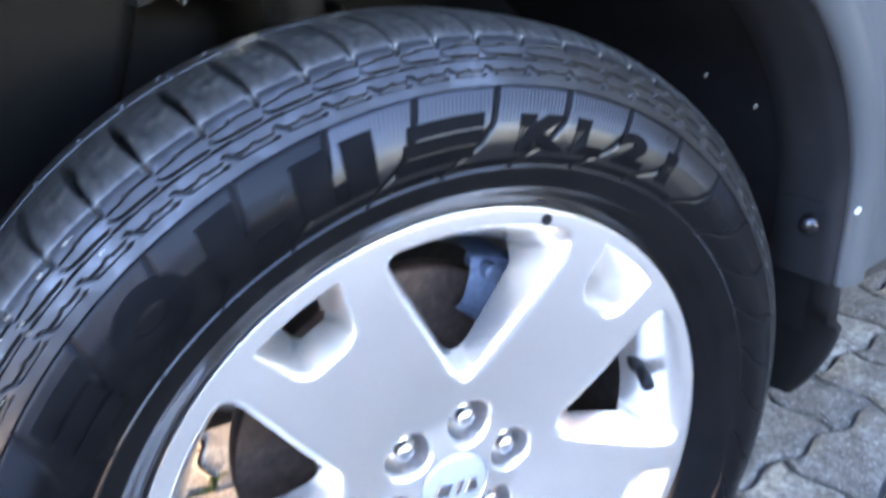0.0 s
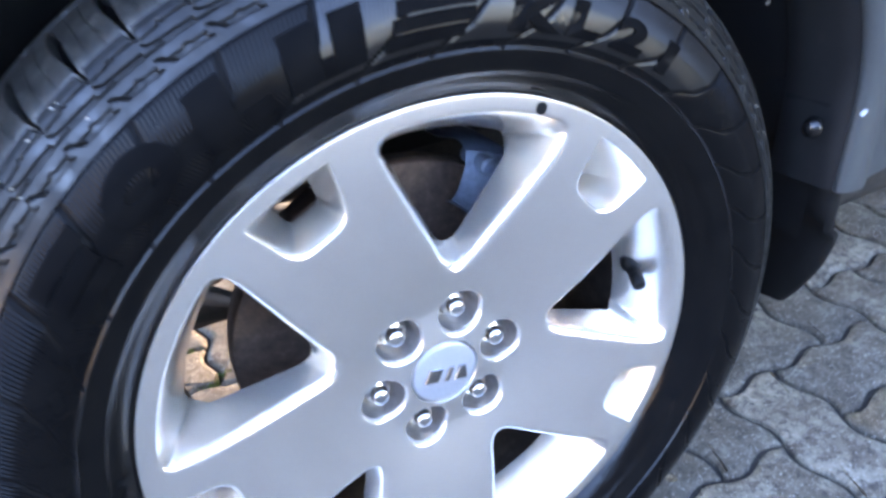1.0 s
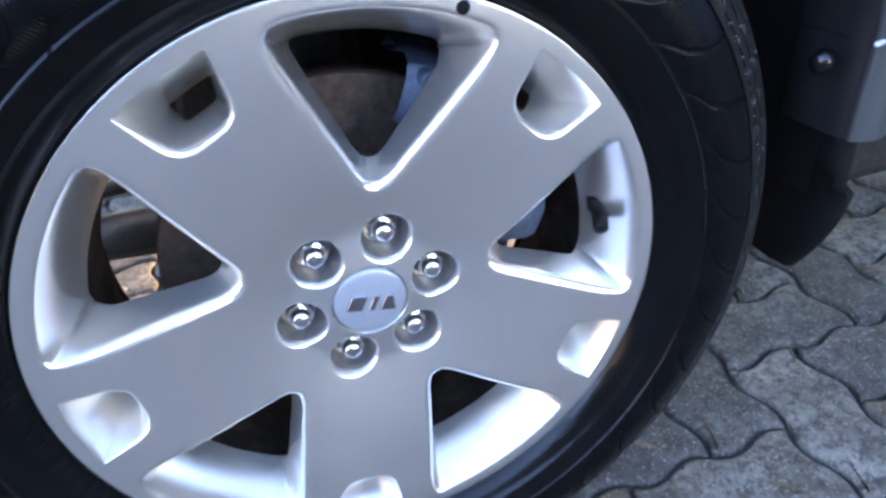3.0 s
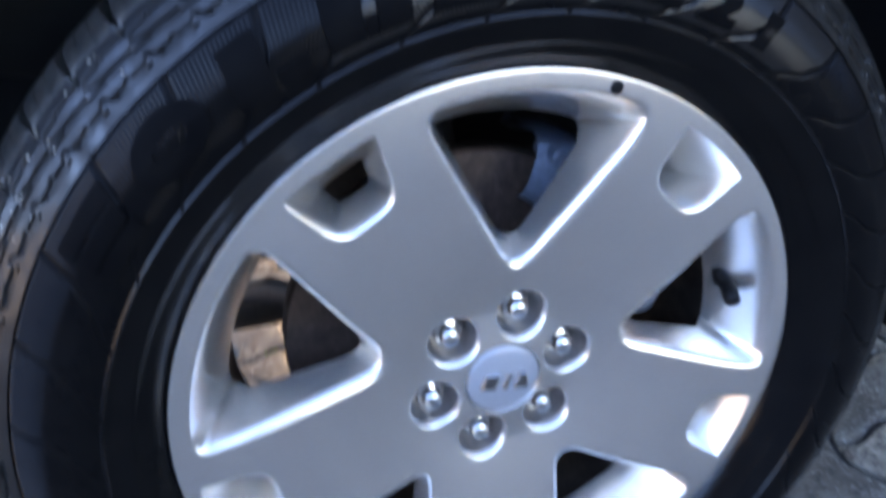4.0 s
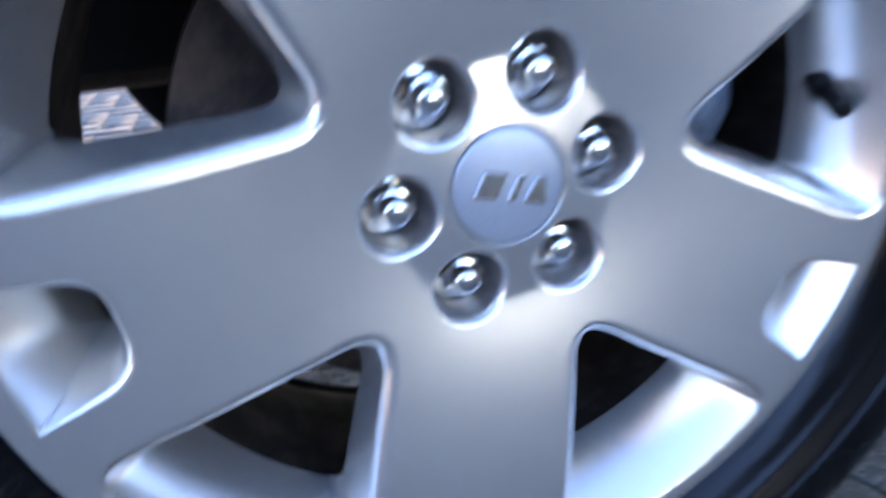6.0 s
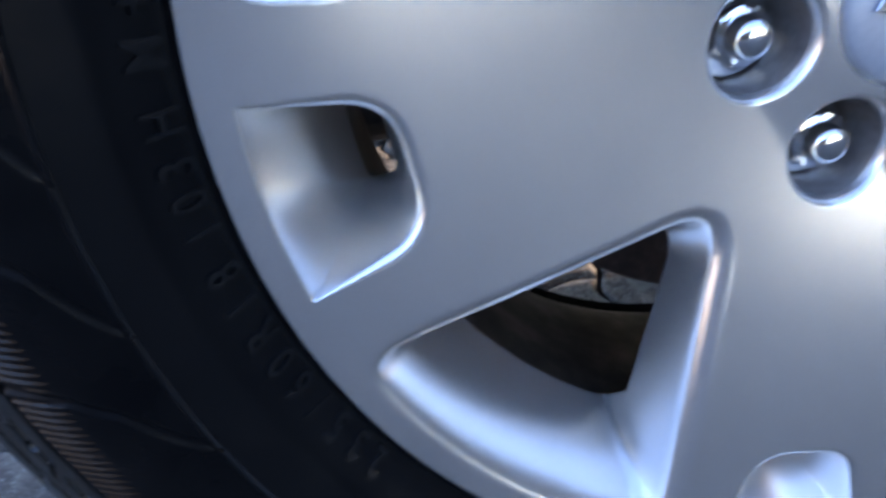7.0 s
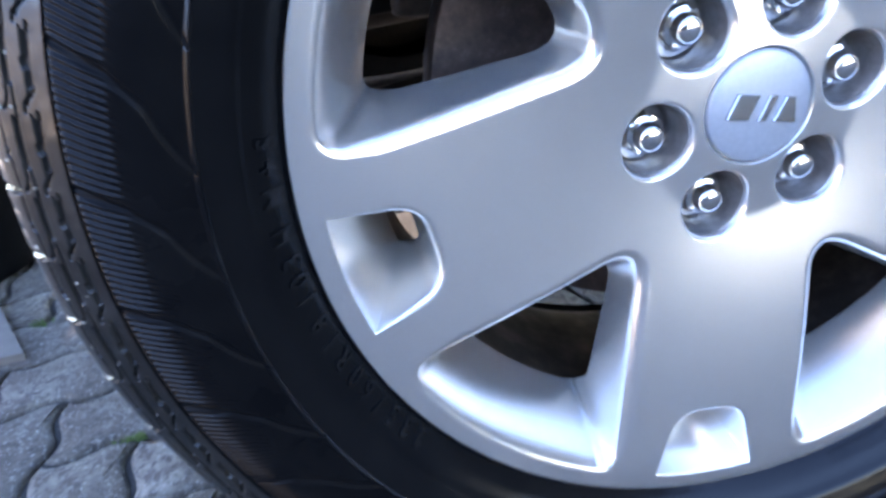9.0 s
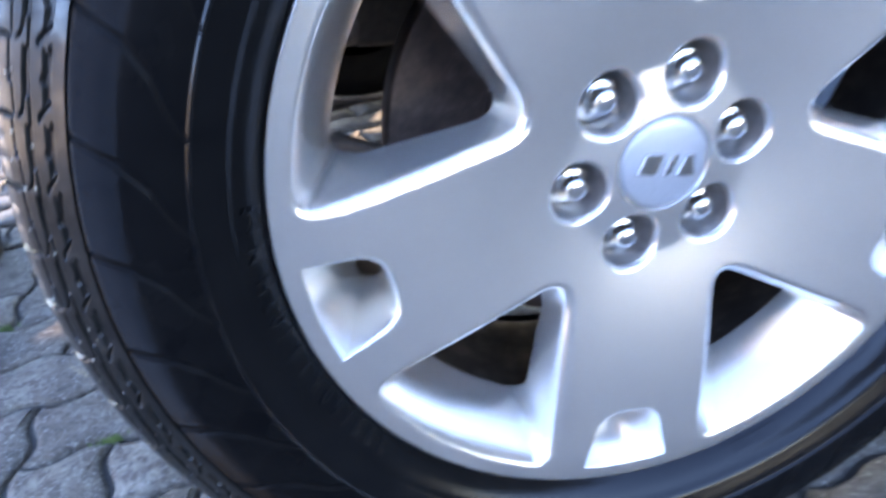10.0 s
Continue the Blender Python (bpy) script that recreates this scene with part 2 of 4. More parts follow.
def outward(outline):
    """Unit normals that point out of a clockwise or anticlockwise outline."""
    n = len(outline)
    area = sum(outline[i].x * outline[(i + 1) % n].y - outline[(i + 1) % n].x * outline[i].y for i in range(n))
    sign = 1 if area > 0 else -1
    res = []
    for i in range(n):
        d = outline[(i + 1) % n] - outline[i - 1]
        d = d.normalized() if d.length > 1e-9 else Vector((1, 0))
        res.append(Vector((d.y, -d.x)) * sign)
    return res


def inside(p, poly):
    res, n = False, len(poly)
    for i in range(n):
        a, b = poly[i], poly[i - 1]
        if (a.y > p.y) != (b.y > p.y) and p.x < (b.x - a.x) * (p.y - a.y) / (b.y - a.y) + a.x:
            res = not res
    return res


# ---- ground ----
UX, UY, X0, WAVE, GAP = 0.1125, 0.1155, 0.485, 0.0085, 0.0038
ground = part("ground", ([(-400, -400, -0.02), (400, -400, -0.02), (400, 400, -0.02), (-400, 400, -0.02)], [(0, 1, 2, 3)]), CONCRETE, smooth=False)
tagged(ground, "plain grey concrete yard reaching into the distance", "ground", kind="structure")
bed = part("joint_bed", ([(-3.6, -4.1, -0.0095), (4.6, -4.1, -0.0095), (4.6, 3.6, -0.0095), (-3.6, 3.6, -0.0095)], [(0, 1, 2, 3)]), SAND, smooth=False)
tagged(bed, "dark sandy bed in the paving joints", "joint sand", kind="structure")


def wavy(nx, ny):
    """The outline of a paving stone nx by ny units, from its lower left corner, with waved edges drawn in by the joint."""
    pts, k = [], 10
    for i in range(nx * k):
        x = i / k * UX
        pts.append((x, -WAVE * math.sin(TAU * i / k)))
    for j in range(ny * k):
        pts.append((nx * UX + WAVE * math.sin(TAU * j / k), j / k * UY))
    for i in range(nx * k, 0, -1):
        pts.append((i / k * UX, ny * UY - WAVE * math.sin(TAU * i / k)))
    for j in range(ny * k, 0, -1):
        pts.append((WAVE * math.sin(TAU * j / k), j / k * UY))
    return [Vector(p) for p in pts]


def paver_piece(nx, ny, uneven):
    """A paving stone with a worn, rounded rim and a slightly uneven top."""
    out = wavy(nx, ny)
    nrm = outward(out)
    rnd = random.Random(uneven)
    rings = []
    for inset, z in ((GAP, -0.011), (GAP + 0.0004, -0.005), (GAP + 0.0026, -0.0018), (GAP + 0.0075, -0.0003)):
        rings.append([Vector((*(p - q * (inset + rnd.uniform(-0.0006, 0.0006))), z + rnd.uniform(-0.0004, 0.0004))) for p, q in zip(out, nrm)])
    centre = Vector((nx * UX / 2, ny * UY / 2))
    rings.append([Vector((*((p - centre) * 0.55 + centre), 0.0004 + rnd.uniform(-0.0005, 0.0005))) for p in out])
    return loft(rings, cap=True)


pavement = tagged(new("pavement"), "grey waved concrete pavers laid in herringbone", "pavement", kind="structure")
PAVER_MESH = {}
for nx, ny in ((2, 1), (1, 2)):
    PAVER_MESH[nx, ny] = [mesh_from("paving_stone", *paver_piece(nx, ny, 7 * v + nx), CONCRETE) for v in range(4)]
near, far = [], []
for i in range(-34, 36):
    for j in range(-34, 30):
        if (i + j) % 4 == 1:
            cell = (i, j, 2, 1)
        elif (i + j) % 4 == 3:
            cell = (i, j, 1, 2)
        else:
            continue
        x, y = X0 + i * UX, j * UY
        here = (-1.25 < x < 1.15 and -0.12 < y < 1.15)
        (near if here else far).append((*cell, x, y))
rnd = random.Random(11)
for i, j, nx, ny, x, y in near:
    ob = new("paving_stone", rnd.choice(PAVER_MESH[nx, ny]))
    ob.parent = pavement
    ob.matrix_basis = pose(x, y, rnd.uniform(-0.0012, 0.0008), rnd.uniform(-0.35, 0.35), rnd.uniform(-0.35, 0.35), 0)
FAR = {}
for nx, ny in ((2, 1), (1, 2)):
    out = wavy(nx, ny)[::2]
    nrm = outward(out)
    FAR[nx, ny] = loft([[Vector((*(p - q * GAP), -0.011)) for p, q in zip(out, nrm)],
                        [Vector((*(p - q * (GAP + 0.002)), 0.0)) for p, q in zip(out, nrm)]], cap=True)
fv, ff = [], []
for i, j, nx, ny, x, y in far:
    o = len(fv)
    fv += [(v.x + x, v.y + y, v.z) for v in FAR[nx, ny][0]]
    ff += [tuple(k + o for k in q) for q in FAR[nx, ny][1]]
tagged(part("outer_paving_stones", (fv, ff), CONCRETE, pavement), kind="stuff")

# added out of view: a dark band low in the tyre's and rim's reflections
unseen_wall_south = part("unseen_wall_south", moved(slab(9.6, 0.24, 2.7, 0.01), pose(-4.0, -5.6, 1.34)), PLASTER, smooth=False)
tagged(unseen_wall_south, "unseen brown wall, added to darken low reflections", "wall", kind="structure")

# added out of view: a pale reflector that warms the tread's left side
unseen_wall_west = part("unseen_wall_west", moved(slab(0.24, 11.0, 1.7, 0.01), pose(-6.4, -0.1, 0.84)), PALE_PLASTER, smooth=False)
tagged(unseen_wall_west, "unseen pale wall, added to throw back warm light", "wall", kind="structure")

# added out of view: cuts off sky light and reflections from the right
unseen_wall_east = part("unseen_wall_east", moved(slab(0.24, 10.0, 6.0, 0.01), pose(6.0, 0.0, 2.99)), PLASTER, smooth=False)
tagged(unseen_wall_east, "unseen tall brown wall, added to block the sky on the right", "wall", kind="structure")


# ---- the car: alloy rim ----
car = tagged(new("car"), "silver car with a black dressed tyre, parked on waved pavers", "car")
SECTOR = 72.0
WINDOW_AT, NUT_AT, NUT_R = 10.4, 22.4, 0.05715

# the front's depth: spokes that rise outwards from the hub and level off
_fr = np.linspace(0, 0.26, 521)
_slope = np.interp(_fr, [0.067, 0.085, 0.11, 0.15, 0.19, 0.225, 0.2385], [-0.215, -0.235, -0.22, -0.168, -0.112, -0.033, 0.0])
_fy = np.cumsum(_slope) * (_fr[1] - _fr[0])
_fy += -0.0210 - np.interp(0.2385, _fr, _fy)
_k = np.exp(-0.5 * (np.arange(-8, 9) / 1.5) ** 2)
_fy = np.convolve(np.pad(_fy, 8, mode="edge"), _k / _k.sum(), mode="valid")


def face_y(r):
    """Depth of the rim's dished front at a radius."""
    return float(np.interp(r, _fr, _fy))


def face_at(x, z):
    """Depth of the front at a point: the boss round the cap is a shallow pyramid of six facets with a nut at each corner."""
    r = math.hypot(x, z)
    if r > 0.085:
        return face_y(r)
    across = r * math.cos(radians((math.degrees(math.atan2(x, z)) - NUT_AT) % 60 - 30))
    round_off = min(1.0, max(0.0, (r - 0.034) / 0.008))
    boss = face_y(0.0645) + 0.12 * (across * round_off + 0.955 * r * (1 - round_off) - 0.0600)
    gap = (face_y(r) - boss) / 0.0003      # a soft crease where the spokes leave the boss
    return boss - 0.0003 * math.log1p(math.exp(-gap)) if gap > -30 else face_y(r)


def turned(p, degrees):
    a = radians(degrees)
    return Vector((p.x * math.cos(a) + p.y * math.sin(a), -p.x * math.sin(a) + p.y * math.cos(a)))


def arc(r, a0, a1, n):
    return [(r * math.sin(radians(a0 + (a1 - a0) * k / n)), r * math.cos(radians(a0 + (a1 - a0) * k / n))) for k in range(n + 1)]


def curve(s, p, e, n):
    """Points of a rounded corner from s to e about p."""
    return [(1 - k / n) ** 2 * s + 2 * (k / n) * (1 - k / n) * p + (k / n) ** 2 * e for k in range(n + 1)]


def window_outline(tip, half, slope, outer, corner_cut):
    """A spoke window: a round tip towards the hub, straight flanks, round corners, outer edge along the rim."""
    apex = Vector((0.0, tip - half / slope))
    way = Vector((slope, 1.0)).normalized()
    start = apex + way * (2 * (tip - apex.y) / way.y)
    s = 0.0
    while (apex + way * s).length < outer:
        s += 0.0002
    corner = apex + way * s
    a = math.degrees(math.atan2(corner.x, corner.y))
    off = math.degrees(corner_cut / outer)
    flank = corner - way * corner_cut
    right = [start.lerp(flank, k / 10) for k in range(1, 10)]
    right += curve(flank, corner, Vector(arc(outer, a - off, a - off, 1)[0]), 9)
    mirror = lambda pts: [Vector((-p.x, p.y)) for p in reversed(pts)]
    rim_side = [Vector(p) for p in arc(outer, a - off, -(a - off), 12)][1:-1]
    return curve(Vector((-start.x, start.y)), apex, start, 14) + right + rim_side + mirror(right)


def fixed(corners, steps):
    """As rounded(), but plain points stay single, so that two outlines match point by point."""
    out, n = [], len(corners)
    full = rounded(corners, steps)
    for i, (p, r) in enumerate(corners):
        seg = full[i * (steps + 1):(i + 1) * (steps + 1)]
        out += seg if r > 0 else [Vector(p)]
    return out


WINDOW_TOP = window_outline(0.1074, 0.0064, 0.655, 0.2295, 0.013)
WINDOW_LOW = window_outline(0.1168, 0.0070, 0.612, 0.2060, 0.009)


def pocket_outline(outer, inner, ao, ai, r_in, r_out):
    pts = [(p, 0.0) for p in arc(outer, -ao * 0.9, ao * 0.9, 6)]
    o, i = Vector(polar(outer, ao).xz), Vector(polar(inner, ai).xz)
    pts.append(((o.x, o.y), r_out))
    pts += [(tuple(o.lerp(i, k / 6)), 0.0) for k in range(1, 3)]
    pts.append(((i.x, i.y), r_in))
    pts.append(((-i.x, i.y), r_in))
    pts += [((-p[0], p[1]), 0.0) for p in [tuple(o.lerp(i, k / 6)) for k in range(2, 0, -1)]]
    pts.append(((-o.x, o.y), r_out))
    return fixed(pts, 8)


POCKET_TOP = pocket_outline(0.2325, 0.1885, 8.3, 6.4, 0.021, 0.0012)
POCKET_LOW = pocket_outline(0.2046, 0.1920, 4.7, 3.9, 0.0075, 0.0010)


def circle(r, n):
    return [Vector((r * math.sin(TAU * k / n), r * math.cos(TAU * k / n))) for k in range(n)]


def cut_rings(top, low, low_y, at, fillet, roll):
    """Rings of an opening: from the dished face over a rounded edge down to its lower outline. Returns the face outline and the rings."""
    nrm = outward(top)
    rad = [fillet(p) for p in top]
    spans = []
    for p, q, f, e in zip(top, nrm, rad, low):
        base = turned(p + q * f, at)
        y0, across, outer = face_at(base.x, base.y), (e - p).length, roll * min(1.0, max(0.0, (p.length - 0.207) / 0.018))
        bend = radians(77)
        for _ in range(6):                 # the rounded edge ends along the wall that follows it
            bend = min(bend, math.atan2((low_y(e) - y0 - f * (1 - math.cos(bend))) * (1 - outer), across + f * (1 - math.sin(bend))))
        spans.append((y0, bend, outer))
    rings = []
    for k in range(7):
        ring = []
        for p, q, f, (y0, bend, outer) in zip(top, nrm, rad, spans):
            phi = bend * k / 6
            t = turned(p + q * f * (1 - math.sin(phi)), at)
            ring.append(Vector((t.x, y0 + f * (1 - math.cos(phi)), t.y)))
        rings.append(ring)
    last = rings[-1]
    for k in range(1, 11):
        s = k / 10
        ring = []
        for v, p, (y0, bend, outer) in zip(last, low, spans):
            t = turned(p, at)
            e = Vector((t.x, low_y(p), t.y))
            w = v.lerp(e, s)
            w.y = v.y + (e.y - v.y) * ((1 - outer) * s + outer * s * s)      # walls next to the lip roll over into the barrel
            ring.append(w)
        rings.append(ring)
    return [Vector((v.x, v.z)) for v in rings[0]], rings


def planar(outer, holes, step, height, r_in, r_out):
    """Fills the ring between two circles, less the holes, with even triangles at the given height."""
    pts, edges = [], []
    for loop in outer + holes:
        o, n = len(pts), len(loop)
        pts += loop
        edges += [(o + k, o + (k + 1) % n) for k in range(n)]
    r = r_in + step
    grow = [[p + q * step * 0.55 for p, q in zip(h, outward(h))] for h in holes]
    boxes = [(min(p.x for p in h), max(p.x for p in h), min(p.y for p in h), max(p.y for p in h)) for h in grow]
    while r < r_out - step * 0.4:
        n = int(TAU * r / step)
        for k in range(n):
            p = Vector((r * math.sin(TAU * k / n), r * math.cos(TAU * k / n)))
            if not any(b[0] < p.x < b[1] and b[2] < p.y < b[3] and inside(p, h) for b, h in zip(boxes, grow)):
                pts.append(p)
        r += step
    vs, es, fs, *_ = delaunay_2d_cdt(pts, edges, [], 0, 1e-7)
    boxes = [(min(p.x for p in h), max(p.x for p in h), min(p.y for p in h), max(p.y for p in h)) for h in holes]
    faces = []
    for f in fs:
        c = sum((vs[i] for i in f), Vector((0, 0))) / len(f)
        if r_in * 0.999 < c.length < r_out and not any(b[0] < c.x < b[1] and b[2] < c.y < b[3] and inside(c, h) for b, h in zip(boxes, holes)):
            faces.append(tuple(f))
    return [Vector((v.x, height(v), v.y)) for v in vs], faces


def back_y(p):
    """Depth of the rim's back, where the openings end."""
    return float(np.interp(p.length, [0.116, 0.19, 0.2040, 0.2135], [0.0200, 0.0200, 0.036, 0.0385]))


pieces, holes, low_holes, seats = [], [], [], []
for k in range(5):
    at = WINDOW_AT + SECTOR * k
    ring0, rings = cut_rings(WINDOW_TOP, WINDOW_LOW, back_y, at, lambda p: float(np.interp(p.length, [0.205, 0.226], [0.0099, 0.0052])), 0.36)
    holes.append(ring0)
    low_holes.append([turned(p, at) for p in WINDOW_LOW])
    pieces.append(loft(rings))
    at += SECTOR / 2
    ring0, rings = cut_rings(POCKET_TOP, POCKET_LOW, back_y, at, lambda p: float(np.interp(p.length, [0.205, 0.229], [0.0050, 0.0012])), 0.2)
    holes.append(ring0)
    low_holes.append([turned(p, at) for p in POCKET_LOW])
    pieces.append(loft(rings))
for k in range(6):
    c = polar(NUT_R, NUT_AT + 60 * k)
    ring_set = []
    for r, d in ((0.0226, 0), (0.0217, 0.0003), (0.0207, 0.0011), (0.0198, 0.0026), (0.0191, 0.0049), (0.0184, 0.012), (0.0177, 0.024), (0.0160, 0.028)):
        ring = []
        for p in circle(r, 40):
            x, z = p.x + c.x, p.y + c.z
            ring.append(Vector((x, (face_at(x, z) if d < 0.005 else 0.006) + d, z)))
        ring_set.append(ring)
    holes.append([Vector((v.x, v.z)) for v in ring_set[0]])
    low_holes.append([Vector((p.x + c.x, p.y + c.z)) for p in circle(0.0195, 32)])
    seats.append(loft(ring_set[4:], cap=True))
    pieces.append(loft(ring_set[:5]))
outer_loop = [circle(0.2385, 240), circle(0.0318, 72)]
pieces.append(planar(outer_loop, holes, 0.0048, lambda v: face_at(v.x, v.y), 0.0318, 0.2385))
pieces.append(planar([circle(0.2135, 180), circle(0.03, 48)], low_holes, 0.012,
                     lambda v: back_y(v) + 0.0003, 0.03, 0.2135))
rim_edge = lathe([(0.2385, face_y(0.2385)), (0.2420, -0.0210), (0.2436, -0.02095), (0.2440, -0.0208), (0.2443, -0.0205), (0.2444, -0.0199), (0.2444, -0.0160), (0.2435, -0.0080), (0.2400, 0.0)], 240)
cap_seat = lathe([(0.0318, face_at(0.0, 0.0318)), (0.0312, face_at(0.0, 0.0318) + 0.0007), (0.0308, 0.0060), (0.0308, 0.02), (0.0, 0.02)], 72)
pieces += [rim_edge, cap_seat]
welded = bmesh.new()
flat_v, flat_f = join(*pieces)
points = [welded.verts.new(v) for v in flat_v]
for f in flat_f:
    try:
        welded.faces.new([points[i] for i in f])
    except ValueError:
        pass
bmesh.ops.remove_doubles(welded, verts=welded.verts[:], dist=2e-6)
bmesh.ops.recalc_face_normals(welded, faces=welded.faces[:])
alloy_rim = part("alloy_rim", welded, SILVER, car, "silver painted five-spoke alloy rim", HUB, sharp=38)
rim_mesh = alloy_rim.data
corners = [Vector(c.vector) for c in rim_mesh.corner_normals]
for loop in rim_mesh.loops:
    p = rim_mesh.vertices[loop.vertex_index].co
    r = math.hypot(p.x, p.z)
    if 0.0320 < r < 0.2384 and abs(p.y - face_at(p.x, p.z)) < 2e-6:      # the true normal of the dished face
        e = 0.0006
        corners[loop.index] = Vector(((face_at(p.x + e, p.z) - face_at(p.x - e, p.z)) / (2 * e), -1.0,
                                      (face_at(p.x, p.z + e) - face_at(p.x, p.z - e)) / (2 * e))).normalized()
rim_mesh.normals_split_custom_set(corners)

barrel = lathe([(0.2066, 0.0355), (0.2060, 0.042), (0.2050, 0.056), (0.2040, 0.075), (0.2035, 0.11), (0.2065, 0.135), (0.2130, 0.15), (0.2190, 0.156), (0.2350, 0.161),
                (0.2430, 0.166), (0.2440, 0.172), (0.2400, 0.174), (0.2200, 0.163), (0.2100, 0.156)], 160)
# dust and the barrel's own shade are both in this dark colour
part("rim_barrel", barrel, BARREL, alloy_rim, "dusty inner barrel of the rim, its shade put into the dark colour", HUB)

cap_profile = [(0.0302, 0.0075), (0.0302, 0.0036), (0.0299, 0.0027), (0.0291, 0.0019), (0.0280, 0.0015), (0.0240, 0.0009), (0.018, 0.0002), (0.009, -0.0005), (0.0, -0.0007)]
centre_cap = part("centre_cap", lathe(cap_profile, 72), CAPGREY, alloy_rim, "grey centre cap with raised plain emblem shapes", HUB)


def extruded(outline, depth, lift, bend=None):
    """A raised shape with sloped sides from an outline in (u, v), standing off towards the outside of the car."""
    nrm = outward(outline)
    low = [Vector((p.x, lift, p.y)) for p in outline]
    mid = [Vector((p.x, lift - depth * 0.75, p.y)) for p in outline]
    top = [Vector(((p - q * depth * 0.3).x, lift - depth, (p - q * depth * 0.3).y)) for p, q in zip(outline, nrm)]
    v, f = loft([low, mid, top], cap=True)
    return ([bend(p) for p in v] if bend else v), f


LEAN_CAP = 14.0
for shape in ([(-0.0165, -0.0056), (-0.0060, -0.0056), (-0.0030, 0.0056), (-0.0135, 0.0056)], [(-0.0015, -0.0056), (0.0025, -0.0056), (0.0055, 0.0056), (0.0015, 0.0056)],
              [(0.0062, -0.0056), (0.0172, -0.0056), (0.0142, 0.0056), (0.0096, 0.0056)]):
    pts = [turned(Vector(p) * 1.22, LEAN_CAP) for p in shape]
    part("emblem_shape", extruded(pts, 0.0022, 0.0002), SATIN, alloy_rim, "small chromed emblem shape", HUB, smooth=False)

# inner recesses split from the rim to carry painted-in shade
for s in seats:
    part("lug_recess", s, SEAT, alloy_rim, "recess round a lug nut, its shade put into a darker colour", HUB)

# lug nuts: hexagon, flange and small domed top
hexes = []
for r, y, six in ((0.0170, 0.0335, 0), (0.0170, 0.0300, 0), (0.0160, 0.0285, 0), (0.0116, 0.0275, 1), (0.0116, 0.0195, 1), (0.0108, 0.0180, 0), (0.0090, 0.0176, 0),
                  (0.0082, 0.0172, 0), (0.0081, 0.0122, 0), (0.0074, 0.0104, 0), (0.0062, 0.0092, 0), (0.0044, 0.0084, 0), (0.0022, 0.0080, 0), (0.0004, 0.0079, 0)):
    ring = []
    for k in range(48):
        a = TAU * k / 48
        rr = r / max(math.cos((a % (TAU / 6)) - TAU / 12), 0.5) * 0.955 if six else r
        ring.append(Vector((rr * math.sin(a), y, rr * math.cos(a))))
    hexes.append(ring)
nut_mesh = mesh_from("lug_nut", *loft(hexes, cap=True), CHROME)
nut_mesh.set_sharp_from_angle(angle=radians(35))
for k in range(6):
    nut = part("lug_nut", nut_mesh, CHROME, alloy_rim, "chromed hexagonal lug nut", HUB + polar(NUT_R, NUT_AT + 60 * k))
    nut.rotation_euler = (0, radians(17 * k), 0)

# small black hole near the lip, tyre valve, balance weight
dimple = lathe([(0.0047, 0.0012), (0.0046, -0.0003), (0.0042, -0.0006), (0.0, -0.0009)], 24)
part("black_plug", dimple, BLACKHOLE, alloy_rim, "small round black plug in the lip", HUB + polar(0.2368, 22.2, -0.0212))
valve_at = HUB + polar(0.2145, 84.0, 0.018)
valve_way = (HUB + polar(0.2030, 86.2, -0.0075) - valve_at).normalized()
valve = part("tyre_valve", tube([valve_at - valve_way * 0.01, valve_at + valve_way * 0.002, valve_at + valve_way * 0.0035, valve_at + valve_way * 0.013, valve_at + valve_way * 0.0135, valve_at + valve_way * 0.027, valve_at + valve_way * 0.0285],
                           [0.0100, 0.0096, 0.0076, 0.0060, 0.0068, 0.0066, 0.0048], 20), PLASTIC, alloy_rim, "short black rubber tyre valve with a cap")
valve.location = -alloy_rim.location

# ---- tyre ----
MID = 0.070                               # the tyre's middle along the axle
SIDE = [(0.2395, -0.0090), (0.2440, -0.0165), (0.2475, -0.0222), (0.2530, -0.0282), (0.2600, -0.0340), (0.2680, -0.0400), (0.2760, -0.0437), (0.2850, -0.0463), (0.2950, -0.0475),
        (0.3050, -0.0465), (0.3150, -0.0432), (0.3230, -0.0392), (0.3285, -0.0362)]
ARC_R = [0.2700, 0.2777, 0.2865, 0.2940, 0.3070, 0.3255, 0.3330]
ARC_A = [-12.5, -9.2, -6.4, -3.6, -1.4, 0.0, 0.2]


